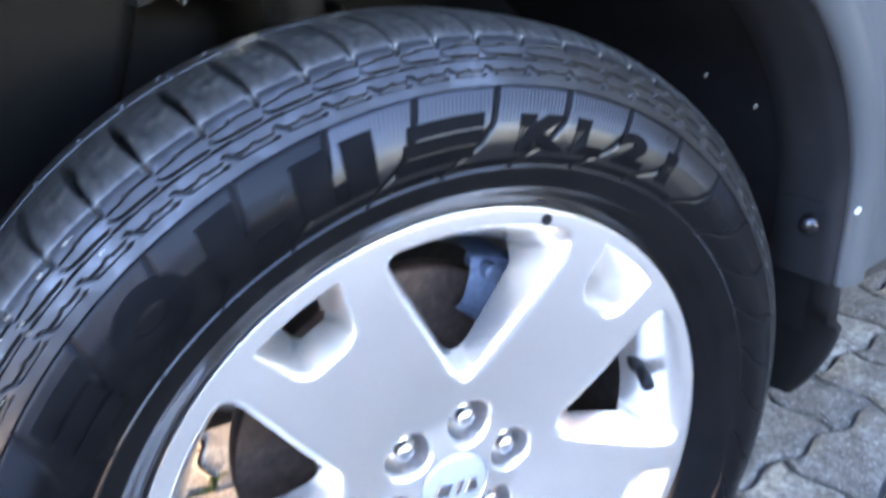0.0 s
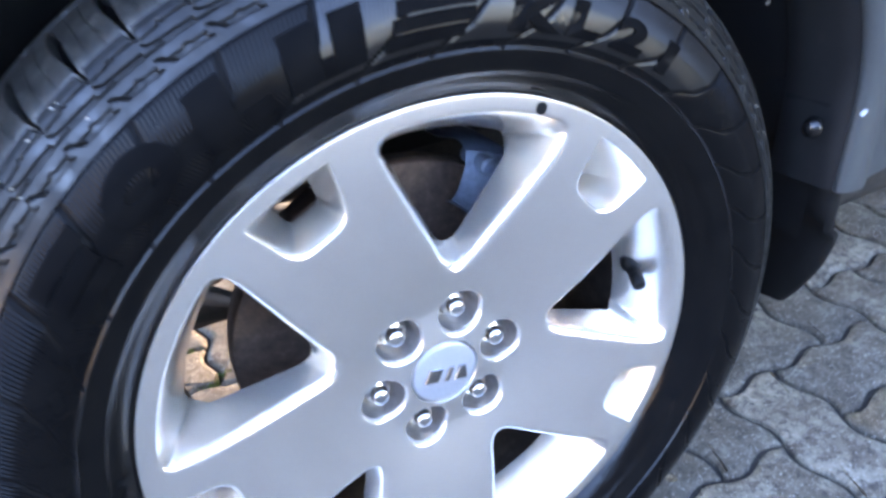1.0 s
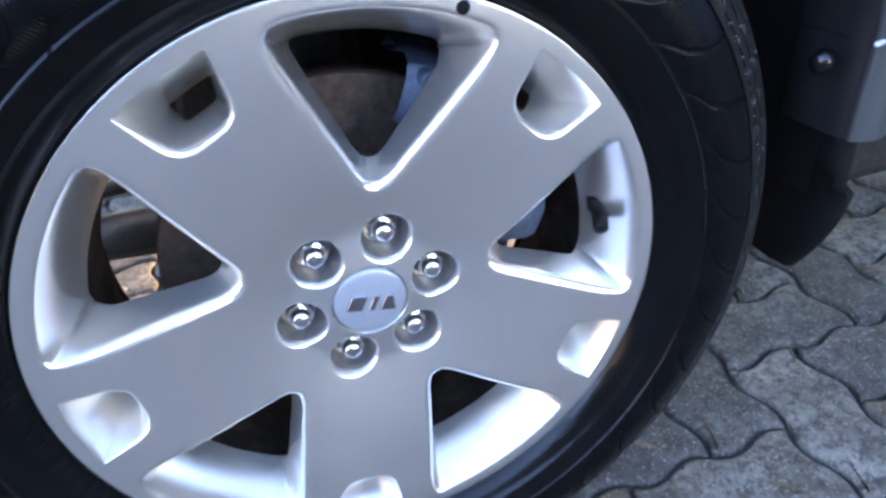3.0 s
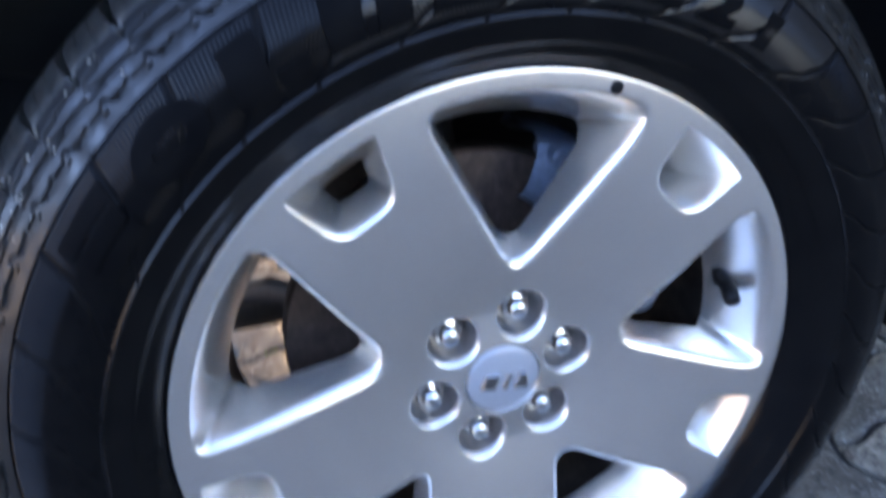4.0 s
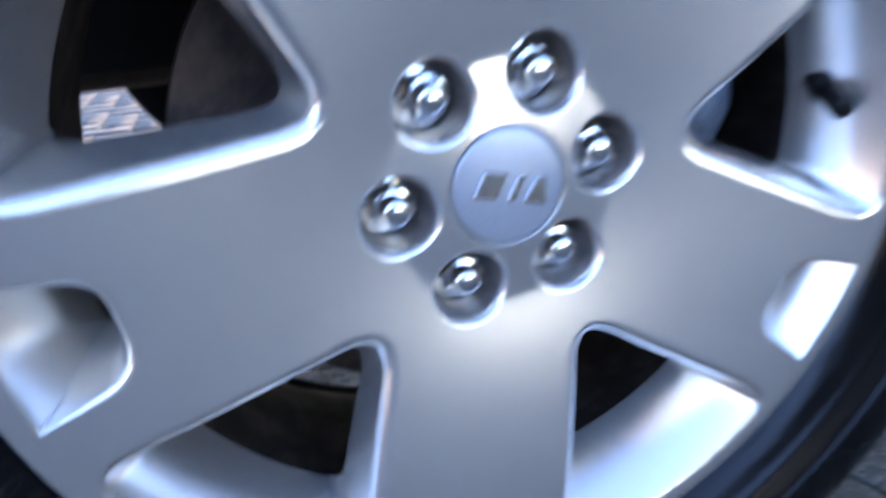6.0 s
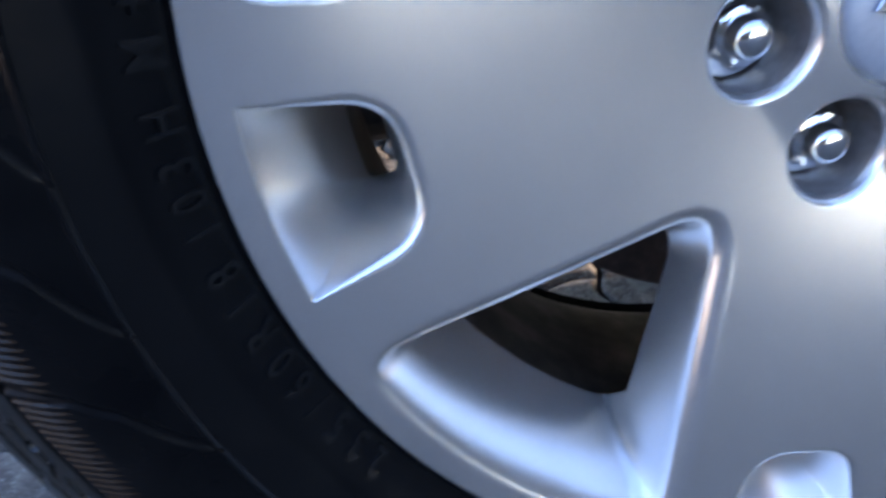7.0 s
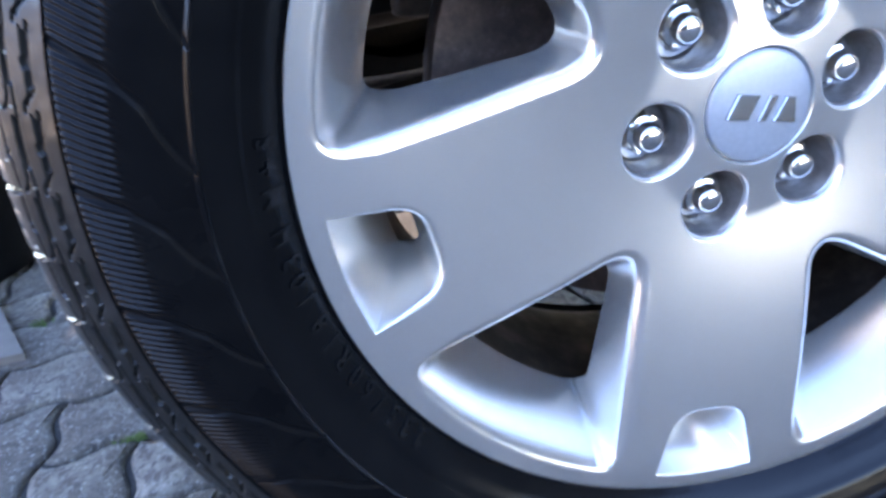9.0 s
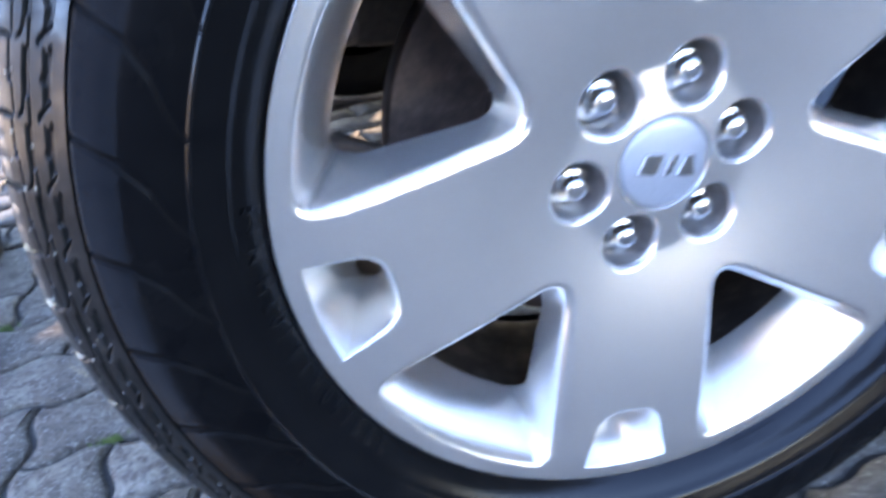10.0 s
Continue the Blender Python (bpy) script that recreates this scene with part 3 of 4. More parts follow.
def sidewall(steps, rows):
    """The outer sidewall: fine ribs, a serrated band and curved grooves every ten degrees pressed into the rubber."""
    pr_ = np.array(SIDE)
    length = np.r_[0, np.cumsum(np.hypot(*np.diff(pr_, axis=0).T))]
    fine = np.linspace(0, length[-1], 681)
    k = np.exp(-0.5 * (np.arange(-32, 33) / 16.0) ** 2)
    k /= k.sum()
    smooth = lambda v: np.r_[v[:32], np.convolve(v, k, mode="valid"), v[-32:]]
    R, Y = smooth(np.interp(fine, length, pr_[:, 0])), smooth(np.interp(fine, length, pr_[:, 1]))
    dense = 1 + 5 * (np.abs(R - 0.2784) < 0.0025)       # rows lie closer round the narrow rib
    pick = np.interp(np.linspace(0, 1, rows), np.cumsum(dense) / dense.sum(), np.arange(681))
    R, Y = (np.interp(pick, np.arange(681), v) for v in (R, Y))
    t = np.gradient(np.c_[R, Y], axis=0)
    t /= np.linalg.norm(t, axis=1)[:, None]
    nr, ny = t[:, 1], -t[:, 0]
    A = np.linspace(0, 360, steps, endpoint=False)
    a, r = np.meshgrid(A, R, indexing="ij")
    h = 0.0016 * np.exp(-((r - 0.2784) / 0.0008) ** 2)
    h += 0.0008 * np.exp(-((r - 0.2640) / 0.0030) ** 2) - 0.0014 * np.exp(-((r - 0.3282) / 0.0010) ** 2)
    off = (a - 8.4 - np.interp(r, ARC_R, ARC_A) + 5) % 10 - 5
    reach = np.clip((r - 0.2760) / 0.012, 0, 1) * np.clip((0.3290 - r) / 0.002, 0, 1)
    cleft = np.exp(-(off * r * math.pi / 180 / 0.0018) ** 2)
    h -= 0.0014 * reach * cleft
    band = np.clip((r - 0.2900) / 0.006, 0, 1) * np.clip((0.3275 - r) / 0.002, 0, 1)
    phase = (a - 8.4 - np.interp(r, ARC_R, ARC_A) + 180) % 360 - 180
    letters = (phase > -60.0) & (phase < 40.0)      # the lettered field ends at a groove on either side
    fade = 0.06 + 0.94 * np.clip((r - 0.301) / 0.014, 0, 1)
    tilt = np.interp(r, ARC_R, ARC_A) * 0.65
    h += 0.0005 * band * fade * (1 - cleft) * np.where(letters, 0.0, 1.0) * np.clip(1.3 * np.sin(np.radians((a - tilt) * 360 / 0.5806)), -1, 1)
    field = np.clip((r - 0.2840) / 0.003, 0, 1) * np.clip((0.3270 - r) / 0.002, 0, 1)
    h += 0.00025 * field * (1 - cleft) * np.where(letters, 1.0, 0.0) * np.sin(np.radians((a - 1.2 * tilt) * 360 / 0.5))
    rr, yy = r + h * nr[None, :], Y[None, :] + h * ny[None, :]
    ar = np.radians(a)
    P = np.stack([rr * np.sin(ar), yy, rr * np.cos(ar)], axis=-1).reshape(-1, 3)
    me = grid_mesh("tyre", P, steps, rows, RUBBER)
    me.materials.append(BEAD)
    me.materials.append(FIELD)
    me.materials.append(RUBBER_SMOOTH)              # the grooves take the matt rubber, so they come out as dark lines
    # extra sheen put only on the right part of the lettered field
    sheen = letters[:, :-1] & (phase[:, :-1] > -20.0) & (r[:, :-1] > 0.2835)
    me.polygons.foreach_set("material_index", np.where((reach * cleft)[:, :-1] > 0.12, 3, np.where(r[:, :-1] < 0.2795, 1, np.where(sheen, 2, 0))).astype(np.int32).ravel())
    return me


def grid_mesh(name, P, steps, rows, material):
    """A closed band of quads, held above the ground."""
    P[:, 2] = np.maximum(P[:, 2], 0.001 - HUB.z)
    i, j = np.meshgrid(np.arange(steps), np.arange(rows - 1), indexing="ij")
    i2 = (i + 1) % steps
    F = np.stack([i * rows + j, i * rows + j + 1, i2 * rows + j + 1, i2 * rows + j], axis=-1).reshape(-1, 4)
    me = bpy.data.meshes.new(name)
    me.vertices.add(len(P))
    me.vertices.foreach_set("co", P.ravel())
    me.loops.add(F.size)
    me.loops.foreach_set("vertex_index", F.ravel())
    me.polygons.add(len(F))
    me.polygons.foreach_set("loop_start", np.arange(0, F.size, 4))
    me.update(calc_edges=True)
    me.materials.append(material)
    me.shade_smooth()
    return me


tyre = part("tyre", sidewall(4320, 96), RUBBER, car, "glossy dressed black rubber tyre", HUB)
CROWN = [(-0.0345, 0.3270), (-0.0245, 0.3460), (-0.0150, 0.3540), (0.0, 0.3580), (0.03, 0.3620), (0.07, 0.3640)]
crown = [(r, y) for y, r in CROWN] + [(r, 2 * MID - y) for y, r in CROWN[-2::-1]] + [(0.331, 0.182), (0.30, 0.1872), (0.27, 0.182), (0.25, 0.166), (0.243, 0.158)]
cv, cf = lathe(crown, 240)
part("carcass", ([Vector((v.x, v.y, max(v.z, 0.002 - HUB.z))) for v in cv], cf), RUBBER_SMOOTH, tyre, "matt black groove floor of the tyre", HUB)

# the tread: pitches of uneven width round the tyre, each bounded by a lateral slot
SHOULDER = [(0.3283, -0.0362), (0.3350, -0.0330), (0.3410, -0.0298), (0.3460, -0.0270), (0.3500, -0.0245), (0.3535, -0.0215), (0.3575, -0.0170)]
TREAD_TOP = ([-0.0215, -0.0170, -0.0110, -0.0030, 0.008, 0.03, 0.05, 0.07], [0.3535, 0.3575, 0.3618, 0.3652, 0.3682, 0.3706, 0.3718, 0.3724])
EDGES = [-82.23 + 5.63 * k for k in range(9)] + [-31.55, -26.31, -20.89, -15.55, -10.54, -5.81, -1.49, 2.75, 7.29]
rest = 360 - (7.29 + 82.23)
EDGES += [7.29 + rest * k / 52 + 1.1 * math.sin(k * 0.75) * min(1, k / 4, (52 - k) / 4) for k in range(1, 52)]
WIDE = 5.15


def top_r(y):
    return float(np.interp(y if y <= MID else 2 * MID - y, *TREAD_TOP))


# thin sunken outlines of the shoulder, in (part of a pitch, millimetres along the profile)
HOOK = [(0.0, 12.4), (0.10, 12.1), (0.17, 10.2), (0.27, 7.2), (0.34, 6.8), (1.03, 6.6)]
INNER = [(0.10, 10.6), (0.22, 9.6), (0.50, 9.3), (0.54, 10.4), (0.62, 10.5), (0.66, 9.4), (0.98, 9.7)]
ROUND = [(-0.05, 16.9), (1.05, 16.9)]
DASH = [(0.02, 22.8), (0.09, 20.9), (0.20, 19.9), (0.93, 19.3)]
JOG = [(0.06, 25.4), (0.42, 26.0), (0.46, 28.0), (0.52, 26.1), (0.56, 27.6), (0.62, 27.2), (0.95, 27.2)]


def shoulder_band(steps, rows):
    """The shoulder between sidewall and tread blocks, with the pressed outlines and the outer ends of the slots."""
    prof = np.array(SHOULDER)
    length = np.r_[0, np.cumsum(np.hypot(*np.diff(prof, axis=0).T))]
    s = np.linspace(0, length[-1], rows)
    k = np.exp(-0.5 * (np.arange(-6, 7) / 3.0) ** 2)
    k /= k.sum()
    ease = lambda v: np.r_[v[:6], np.convolve(v, k, mode="valid"), v[-6:]]
    R, Y = ease(np.interp(s, length, prof[:, 0])), ease(np.interp(s, length, prof[:, 1]))
    t = np.gradient(np.c_[R, Y], axis=0)
    t /= np.linalg.norm(t, axis=1)[:, None]
    nr, ny = t[:, 1], -t[:, 0]
    A = np.linspace(EDGES[0], EDGES[0] + 360, steps, endpoint=False)
    edge = np.array(EDGES + [EDGES[0] + 360])
    which = np.searchsorted(edge, A, side="right") - 1
    wide = np.diff(edge)[which]
    u, mm = np.meshgrid((A - edge[which]) / wide, s * 1000, indexing="ij")
    per = (wide * 6.0)[:, None]                    # millimetres of arc in a pitch
    h = np.zeros_like(u)

    def groove(line, depth, half):
        best = np.full_like(u, 1e9)
        for (u0, s0), (u1, s1) in zip(line, line[1:]):
            for shift in (0.0, 1.0):
                dx, dy = (u1 - u0) * per, s1 - s0
                px, py = (u + shift - u0) * per, mm - s0
                q = np.clip((px * dx + py * dy) / (dx * dx + dy * dy), 0, 1)
                best = np.minimum(best, np.hypot(px - q * dx, py - q * dy))
        return -depth * np.clip(1.35 - best / half, 0, 1) ** 0.6
    for line, depth, half in ((HOOK, 2.8, 0.62), (INNER, 2.4, 0.46), (ROUND, 2.8, 0.52), (DASH, 2.6, 0.55), (JOG, 2.2, 0.46)):
        h = np.minimum(h, groove(line, depth, half))
    for low, high, depth in ((HOOK, INNER, 2.0), (ROUND, DASH, 1.3)):
        lo, hi = (np.interp(u, *np.array(line).T) for line in (low, high))
        h = np.minimum(h, -depth * np.clip((mm - lo) / 0.3 + 0.5, 0, 1) * np.clip((hi - mm) / 0.3 + 0.5, 0, 1) * np.clip((u - 0.3) / 0.03, 0, 1) * np.clip((0.95 - u) / 0.02, 0, 1))
    h += 0.6 * np.exp(-((mm - 2.2) / 1.1) ** 2)    # fine rib beside the sidewall
    gap = np.clip(mm - 25.5, 0, None)              # slots open towards the tread
    half = 0.7 + 0.16 * gap
    near_edge = np.minimum(u, 1 - u) * per
    h = np.minimum(h, -np.clip((half + 0.3 - near_edge) / 0.5, 0, 1) * np.clip(gap * 0.9, 0, 4.5))
    h -= 2.5 * np.clip((mm - s[-1] * 1000 + 0.7) / 0.7, 0, 1)
    h *= 0.001
    a = np.radians(A)[:, None]
    rr, yy = R[None, :] + h * nr[None, :], Y[None, :] + h * ny[None, :]
    P = np.stack([rr * np.sin(a), yy, rr * np.cos(a)], axis=-1).reshape(-1, 3)
    return grid_mesh("shoulder_band", P, steps, rows, TREAD)


part("shoulder_band", shoulder_band(4320, 104), TREAD, tyre, "dressed shoulder of the tyre with thin pressed outlines", HUB)


def block(y0, y1, gap, skew, drop, rows=9, across=(0.0, 0.25, 0.5, 0.75, 1.0), sipe=()):
    """A tread block over one mean pitch: curved top, chamfered rim; the gap to the next block may vary with y."""
    tops = []
    for j in range(rows + 1):
        y = y0 + (y1 - y0) * j / rows
        tops.append([((c - 0.5) * (WIDE - gap(y)) + skew * (y - y0), y, 0.0011 if c in sipe and 0 < j < rows else 0.0) for c in across])
    verts, faces, n = [], [], len(across)

    def put(deg, y, r):
        verts.append(polar(r, deg, y))
        return len(verts) - 1
    grid = [[put(a, y, top_r(y) - d) for a, y, d in row] for row in tops]
    rim = [(0, i) for i in range(n)] + [(j, n - 1) for j in range(1, rows + 1)] + [(rows, i) for i in range(n - 2, -1, -1)] + [(j, 0) for j in range(rows - 1, 0, -1)]
    for j in range(rows):
        for i in range(n - 1):
            faces.append((grid[j][i], grid[j + 1][i], grid[j + 1][i + 1], grid[j][i + 1]))
    edge, low1, low2 = [grid[j][i] for j, i in rim], [], []
    for j, i in rim:
        a, y, d = tops[j][i]
        e = 0.09 if i == n - 1 else -0.09 if i == 0 else 0
        f = 0.0006 if j == rows else -0.0006 if j == 0 else 0
        low1.append(put(a + e, y + f, top_r(y) - 0.0008))
        low2.append(put(a + e, y + f, top_r(y) - drop))
    m = len(edge)
    for k in range(m):
        k2 = (k + 1) % m
        faces.append((edge[k], edge[k2], low1[k2], low1[k]))
        faces.append((low1[k], low1[k2], low2[k2], low2[k]))
    return verts, faces


def set_blocks(name, mesh, shift=0.0):
    for k, a in enumerate(EDGES):
        b = EDGES[k + 1] if k + 1 < len(EDGES) else EDGES[0] + 360
        middle = (a + b) / 2 + shift * (b - a)
        if abs((middle % 360) - 180) < 9.5:
            continue
        ob = part(name, mesh, BLOCKS, tyre, at=HUB)
        ob.rotation_euler = (0, radians(middle), 0)
        ob.scale = ((b - a) / WIDE, 1, 1)


SIPED = (0.0, 0.12, 0.30, 0.325, 0.35, 0.5, 0.65, 0.675, 0.70, 0.88, 1.0)
shoulder = mesh_from("shoulder_block", *block(-0.0172, 0.062, lambda y: float(np.interp(y, [-0.0172, 0.0, 0.02, 0.044, 0.055], [0.5, 1.0, 1.3, 0.9, 0.12])), -8.0, 0.0085, 11, SIPED, (0.325, 0.675)), BLOCKS)
shoulder.set_sharp_from_angle(angle=radians(40))
set_blocks("shoulder_block", shoulder)
centre = mesh_from("centre_block", *block(0.067, 0.088, lambda y: 0.5, -22.0, 0.0075, 5, SIPED, (0.325, 0.675)), BLOCKS)
centre.set_sharp_from_angle(angle=radians(40))
set_blocks("centre_block", centre, shift=0.3)
far_rows = []
for k, a in enumerate(EDGES):
    if abs(((a + 2.5) % 360) - 180) < 10:
        continue
    for y0, y1, sk in ((0.091, 0.118, 22.0), (0.125, 0.162, -12.0)):
        far_rows.append(moved(block(y0, y1, lambda y: 0.5, sk, 0.0075, 3), pose(0, 0, 0, 0, a + 2.6, 0)))
tagged(part("inner_tread_rest", join(*far_rows), BLOCKS, tyre, at=HUB, sharp=40), kind="stuff")


# pale grit caught in the shoulder's grooves
rnd = random.Random(23)
grit = []
for k in range(34):
    a, y = rnd.uniform(-98.0, -30.0), rnd.uniform(-0.032, -0.020)
    r = float(np.interp(y, [p[1] for p in SHOULDER], [p[0] for p in SHOULDER])) + 0.0004
    size = rnd.uniform(0.0008, 0.0022)
    grit.append(moved(slab(size, size * rnd.uniform(0.6, 1.0), size * rnd.uniform(0.5, 0.9), size * 0.25, 1), pose(*polar(r, a, y), rnd.uniform(0, 360), a, rnd.uniform(0, 360))))
tagged(part("trapped_grit", join(*grit), plain_metal("pale_grit", (0.25, 0.22, 0.17), (0.5, 0.46, 0.38), 0.8, 0.0), tyre, at=HUB, smooth=False), kind="stuff")


# lettering on the sidewall
def wall_y(r):
    return float(np.interp(r, [p[0] for p in SIDE], [p[1] for p in SIDE]))


def on_wall(base_r, base_a, up):
    """Bends a flat shape (u along the arc, v outwards) on to the sidewall."""
    def bend(p):
        r = base_r + p.z
        a = base_a + math.degrees(p.x / (base_r + 0.012))
        return polar(r, a, wall_y(r) + p.y - up)
    return bend


def raised(name, outline, base_r, base_a, depth=0.0010, label="", skin=WORD):
    a, b, c, d = (Vector(p) for p in outline)
    bend, nu, nv = on_wall(base_r, base_a, 0.0), max(2, int((b - a).length / 0.003)), max(2, int((d - a).length / 0.003))
    side = [-0.04] + [k / nu for k in range(nu + 1)] + [1.04]
    grid = []
    for j in range(nv + 3):
        t = min(max((j - 1) / nv, 0.0), 1.0)
        row = []
        for i, s in enumerate(side):
            s = min(max(s, 0.0), 1.0)
            p = a.lerp(b, s).lerp(d.lerp(c, s), t)
            skirt = j in (0, nv + 2) or i in (0, nu + 2)
            row.append(bend(Vector((p.x, 0.0006 if skirt else -depth, p.y))))
        grid.append(row)
    part(name, loft(grid, closed=False), skin, tyre, label, HUB, sharp=35)


def glyph(char, size, base_r, base_a, depth=0.0008, wide=1.0, name="raised_character", slant=0.0, bold=0.0, skin=LETTER):
    """A raised character of the built-in font, bent along the sidewall."""
    cu = bpy.data.curves.new("character", "FONT")
    cu.body, cu.size, cu.align_x, cu.extrude, cu.resolution_u, cu.offset = char, size, "CENTER", depth / 2, 3, bold
    cu.shear = slant
    tmp = bpy.data.objects.new("character", cu)
    me = bpy.data.meshes.new_from_object(tmp)
    bpy.data.objects.remove(tmp)
    bend = on_wall(base_r, base_a, depth / 2)
    for v in me.vertices:
        v.co = bend(Vector((v.co.x * wide, -v.co.z, v.co.y)))
    me.materials.clear()
    me.materials.append(skin)
    return part(name, me, skin, tyre, at=HUB)


MODEL = (("K", 13.0), ("L", 20.6), ("2", 28.6), ("1", 36.2))
for c, a in MODEL:
    glyph(c, 0.0285, 0.2905, a, 0.0016, 1.75, slant=0.12, bold=0.0019, skin=WORD)
for c, a in zip("235/60", np.linspace(-121.6, -108.8, 6)):
    glyph(c, 0.0122, 0.2474, a, 0.0015, 1.05, bold=0.0002)
for c, a in zip("R18", (-106.0, -103.2, -100.4)):
    glyph(c, 0.0122, 0.2474, a, 0.0015, 1.05, bold=0.0002)
for c, a in zip("103H", (-97.0, -94.6, -92.2, -89.2)):
    glyph(c, 0.0122, 0.2474, a, 0.0015, 1.05, bold=0.0002)
for c, a in zip("M+S", (-84.9, -81.9, -79.3)):
    glyph(c, 0.0122, 0.2474, a, 0.0015, 1.05, bold=0.0002)


# large slanted marks of the maker's word: plain raised shapes
def bar(u0, u1, v0, v1, lean):
    return [(u0 + lean * v0, v0), (u1 + lean * v0, v0), (u1 + lean * v1, v1), (u0 + lean * v1, v1)]


def ringmark(base_a, w, h, t, lean):
    n = 36
    out = [Vector((w / 2 * math.sin(TAU * k / n), h / 2 + h / 2 * math.cos(TAU * k / n))) for k in range(n)]
    inn = [Vector(((w / 2 - t) * math.sin(TAU * k / n), h / 2 + (h / 2 - t * 0.8) * math.cos(TAU * k / n))) for k in range(n)]
    bend = on_wall(0.2890, base_a, 0.0)
    lay = lambda loop, y: [bend(Vector((p.x + lean * p.y, y, p.y))) for p in loop]
    between = [[p.lerp(q, k / 5) for p, q in zip(out, inn)] for k in range(6)]
    v, f = loft([lay(out, 0.0005)] + [lay(loop, -0.0012) for loop in between] + [lay(inn, 0.0005)])
    part("raised_mark", (v, f), WORD, tyre, at=HUB, sharp=35)


for base, shapes in ((-47.5, (bar(-0.022, 0.020, 0.0225, 0.032, 0.2), bar(-0.022, 0.018, 0.0112, 0.0205, 0.2), bar(-0.022, 0.020, 0.0, 0.009, 0.2))),
                     (-24.0, (bar(-0.022, 0.000, 0.0, 0.032, 0.22), bar(0.004, 0.022, 0.0, 0.008, 0.22))),
                     (-13.0, (bar(-0.024, -0.003, 0.0, 0.031, 0.2), bar(-0.0026, 0.0046, 0.0, 0.011, 0.2), bar(0.005, 0.024, 0.0, 0.031, 0.2))),
                     (-0.8, (bar(-0.022, 0.028, 0.0178, 0.0256, 0.3), bar(-0.024, 0.028, 0.0088, 0.0166, 0.3), bar(-0.028, 0.024, 0.0, 0.0076, 0.3)))):
    for s in shapes:
        raised("raised_mark", s, 0.2885, base, 0.0016)
ringmark(-35.8, 0.050, 0.031, 0.013, 0.15)

# plain bars where small print on the lower sidewall cannot be read
for first, count, tall in ((168.6, 6, 0.0050), (164.6, 9, 0.0058), (142.5, 8, 0.0060), (126.0, 7, 0.0060)):
    for k in range(count):
        raised("print_bar", bar(-0.0009, 0.0009, 0.0, tall, 0.0), 0.2478, first - 0.62 * k, 0.0007, skin=BEAD)

# ---- brake, hub and suspension behind the rim ----
disc = part("brake_disc", lathe([(0.075, 0.070), (0.090, 0.0715), (0.094, 0.088), (0.1600, 0.0885), (0.1612, 0.0900), (0.1612, 0.1120), (0.1600, 0.1135), (0.09, 0.1135)], 96), DISC, car, "rusty brown cast-iron brake disc", HUB, sharp=40)
part("disc_hat", lathe([(0.0, 0.066), (0.072, 0.066), (0.0765, 0.0675), (0.078, 0.0705)], 64), IRON, disc, "dark hub plate of the brake disc", HUB)
CAL = [(0.1230, 0.0700), (0.1260, 0.0620), (0.1400, 0.0560), (0.1700, 0.0560), (0.1840, 0.0620), (0.1890, 0.0760), (0.1890, 0.1350), (0.1790, 0.1420), (0.1790, 0.1180)]
cal_v, cal_f = lathe(CAL, 30, 24.0, 98.0)
for v in cal_v:
    a = math.degrees(math.atan2(v.x, v.z))
    ease = min(1, (a - 20) / 14, (102 - a) / 14)
    r = math.hypot(v.x, v.z)
    k = (0.152 + (r - 0.152) * (0.72 + 0.28 * ease)) / r
    v.x, v.z = v.x * k, v.z * k
    v.y += 0.012 * (1 - ease)
caliper = part("brake_caliper", (cal_v, cal_f), CALIPER, car, "blue-grey cast brake caliper", HUB, sharp=35)
for a in (38, 84):
    lug = tube([polar(0.150, a, 0.060), polar(0.150, a, 0.048), polar(0.150, a, 0.0465)], [0.015, 0.0145, 0.012], 20)
    part("caliper_boss", lug, CALIPER, caliper, at=HUB, sharp=35)
part("caliper_web", moved(slab(0.012, 0.02, 0.055, 0.004), pose(*polar(0.151, 61, 0.054), 0, 61, 0)), CALIPER, caliper, at=HUB)
for a in (29,):
    part("slide_pin", tube([polar(0.172, a, 0.09), polar(0.172, a, 0.052), polar(0.172, a, 0.050)], [0.008, 0.008, 0.006], 14), CALIPER, caliper, at=HUB, sharp=35)

part("dust_shield", lathe([(0.088, 0.118), (0.150, 0.119), (0.154, 0.1185), (0.156, 0.120), (0.154, 0.1225), (0.150, 0.123), (0.088, 0.122)], 72, 110.0, 385.0), IRON, disc, "thin dark dust shield behind the brake disc", HUB, sharp=40)
knuckle = part("steering_knuckle", lathe([(0.0, 0.19), (0.06, 0.19), (0.085, 0.16), (0.09, 0.116), (0.05, 0.115)], 40), IRON, car, "dark greasy steering knuckle", HUB, sharp=40)
lower_arm = part("lower_arm", tube([(-0.42, 0.49, 0.238), (-0.30, 0.46, 0.245), (-0.18, 0.43, 0.252), (0.0, 0.30, 0.262), (0.03, 0.20, 0.25)], [0.026, 0.032, 0.034, 0.036, 0.034], 14), IRON, car, "dark lower suspension arm")
tie_rod = part("tie_rod", tube([(-0.42, 0.53, 0.28), (-0.2, 0.47, 0.309), (-0.05, 0.30, 0.352), (-0.03, 0.19, 0.36)], 0.0105, 12), IRON, car, "dark steel tie rod")
strut = part("suspension_strut", join(tube([(0.02, 0.22, 0.42), (0.02, 0.26, 0.62), (0.02, 0.30, 0.84)], [0.028, 0.030, 0.030], 16),
                                      tube([(0.02 + 0.062 * math.cos(k * 0.35), 0.235 + 0.0185 * k * 0.16 + 0.062 * math.sin(k * 0.35), 0.56 + 0.0045 * k) for k in range(62)], 0.0068, 8)), IRON, car, "dark coil spring and strut")
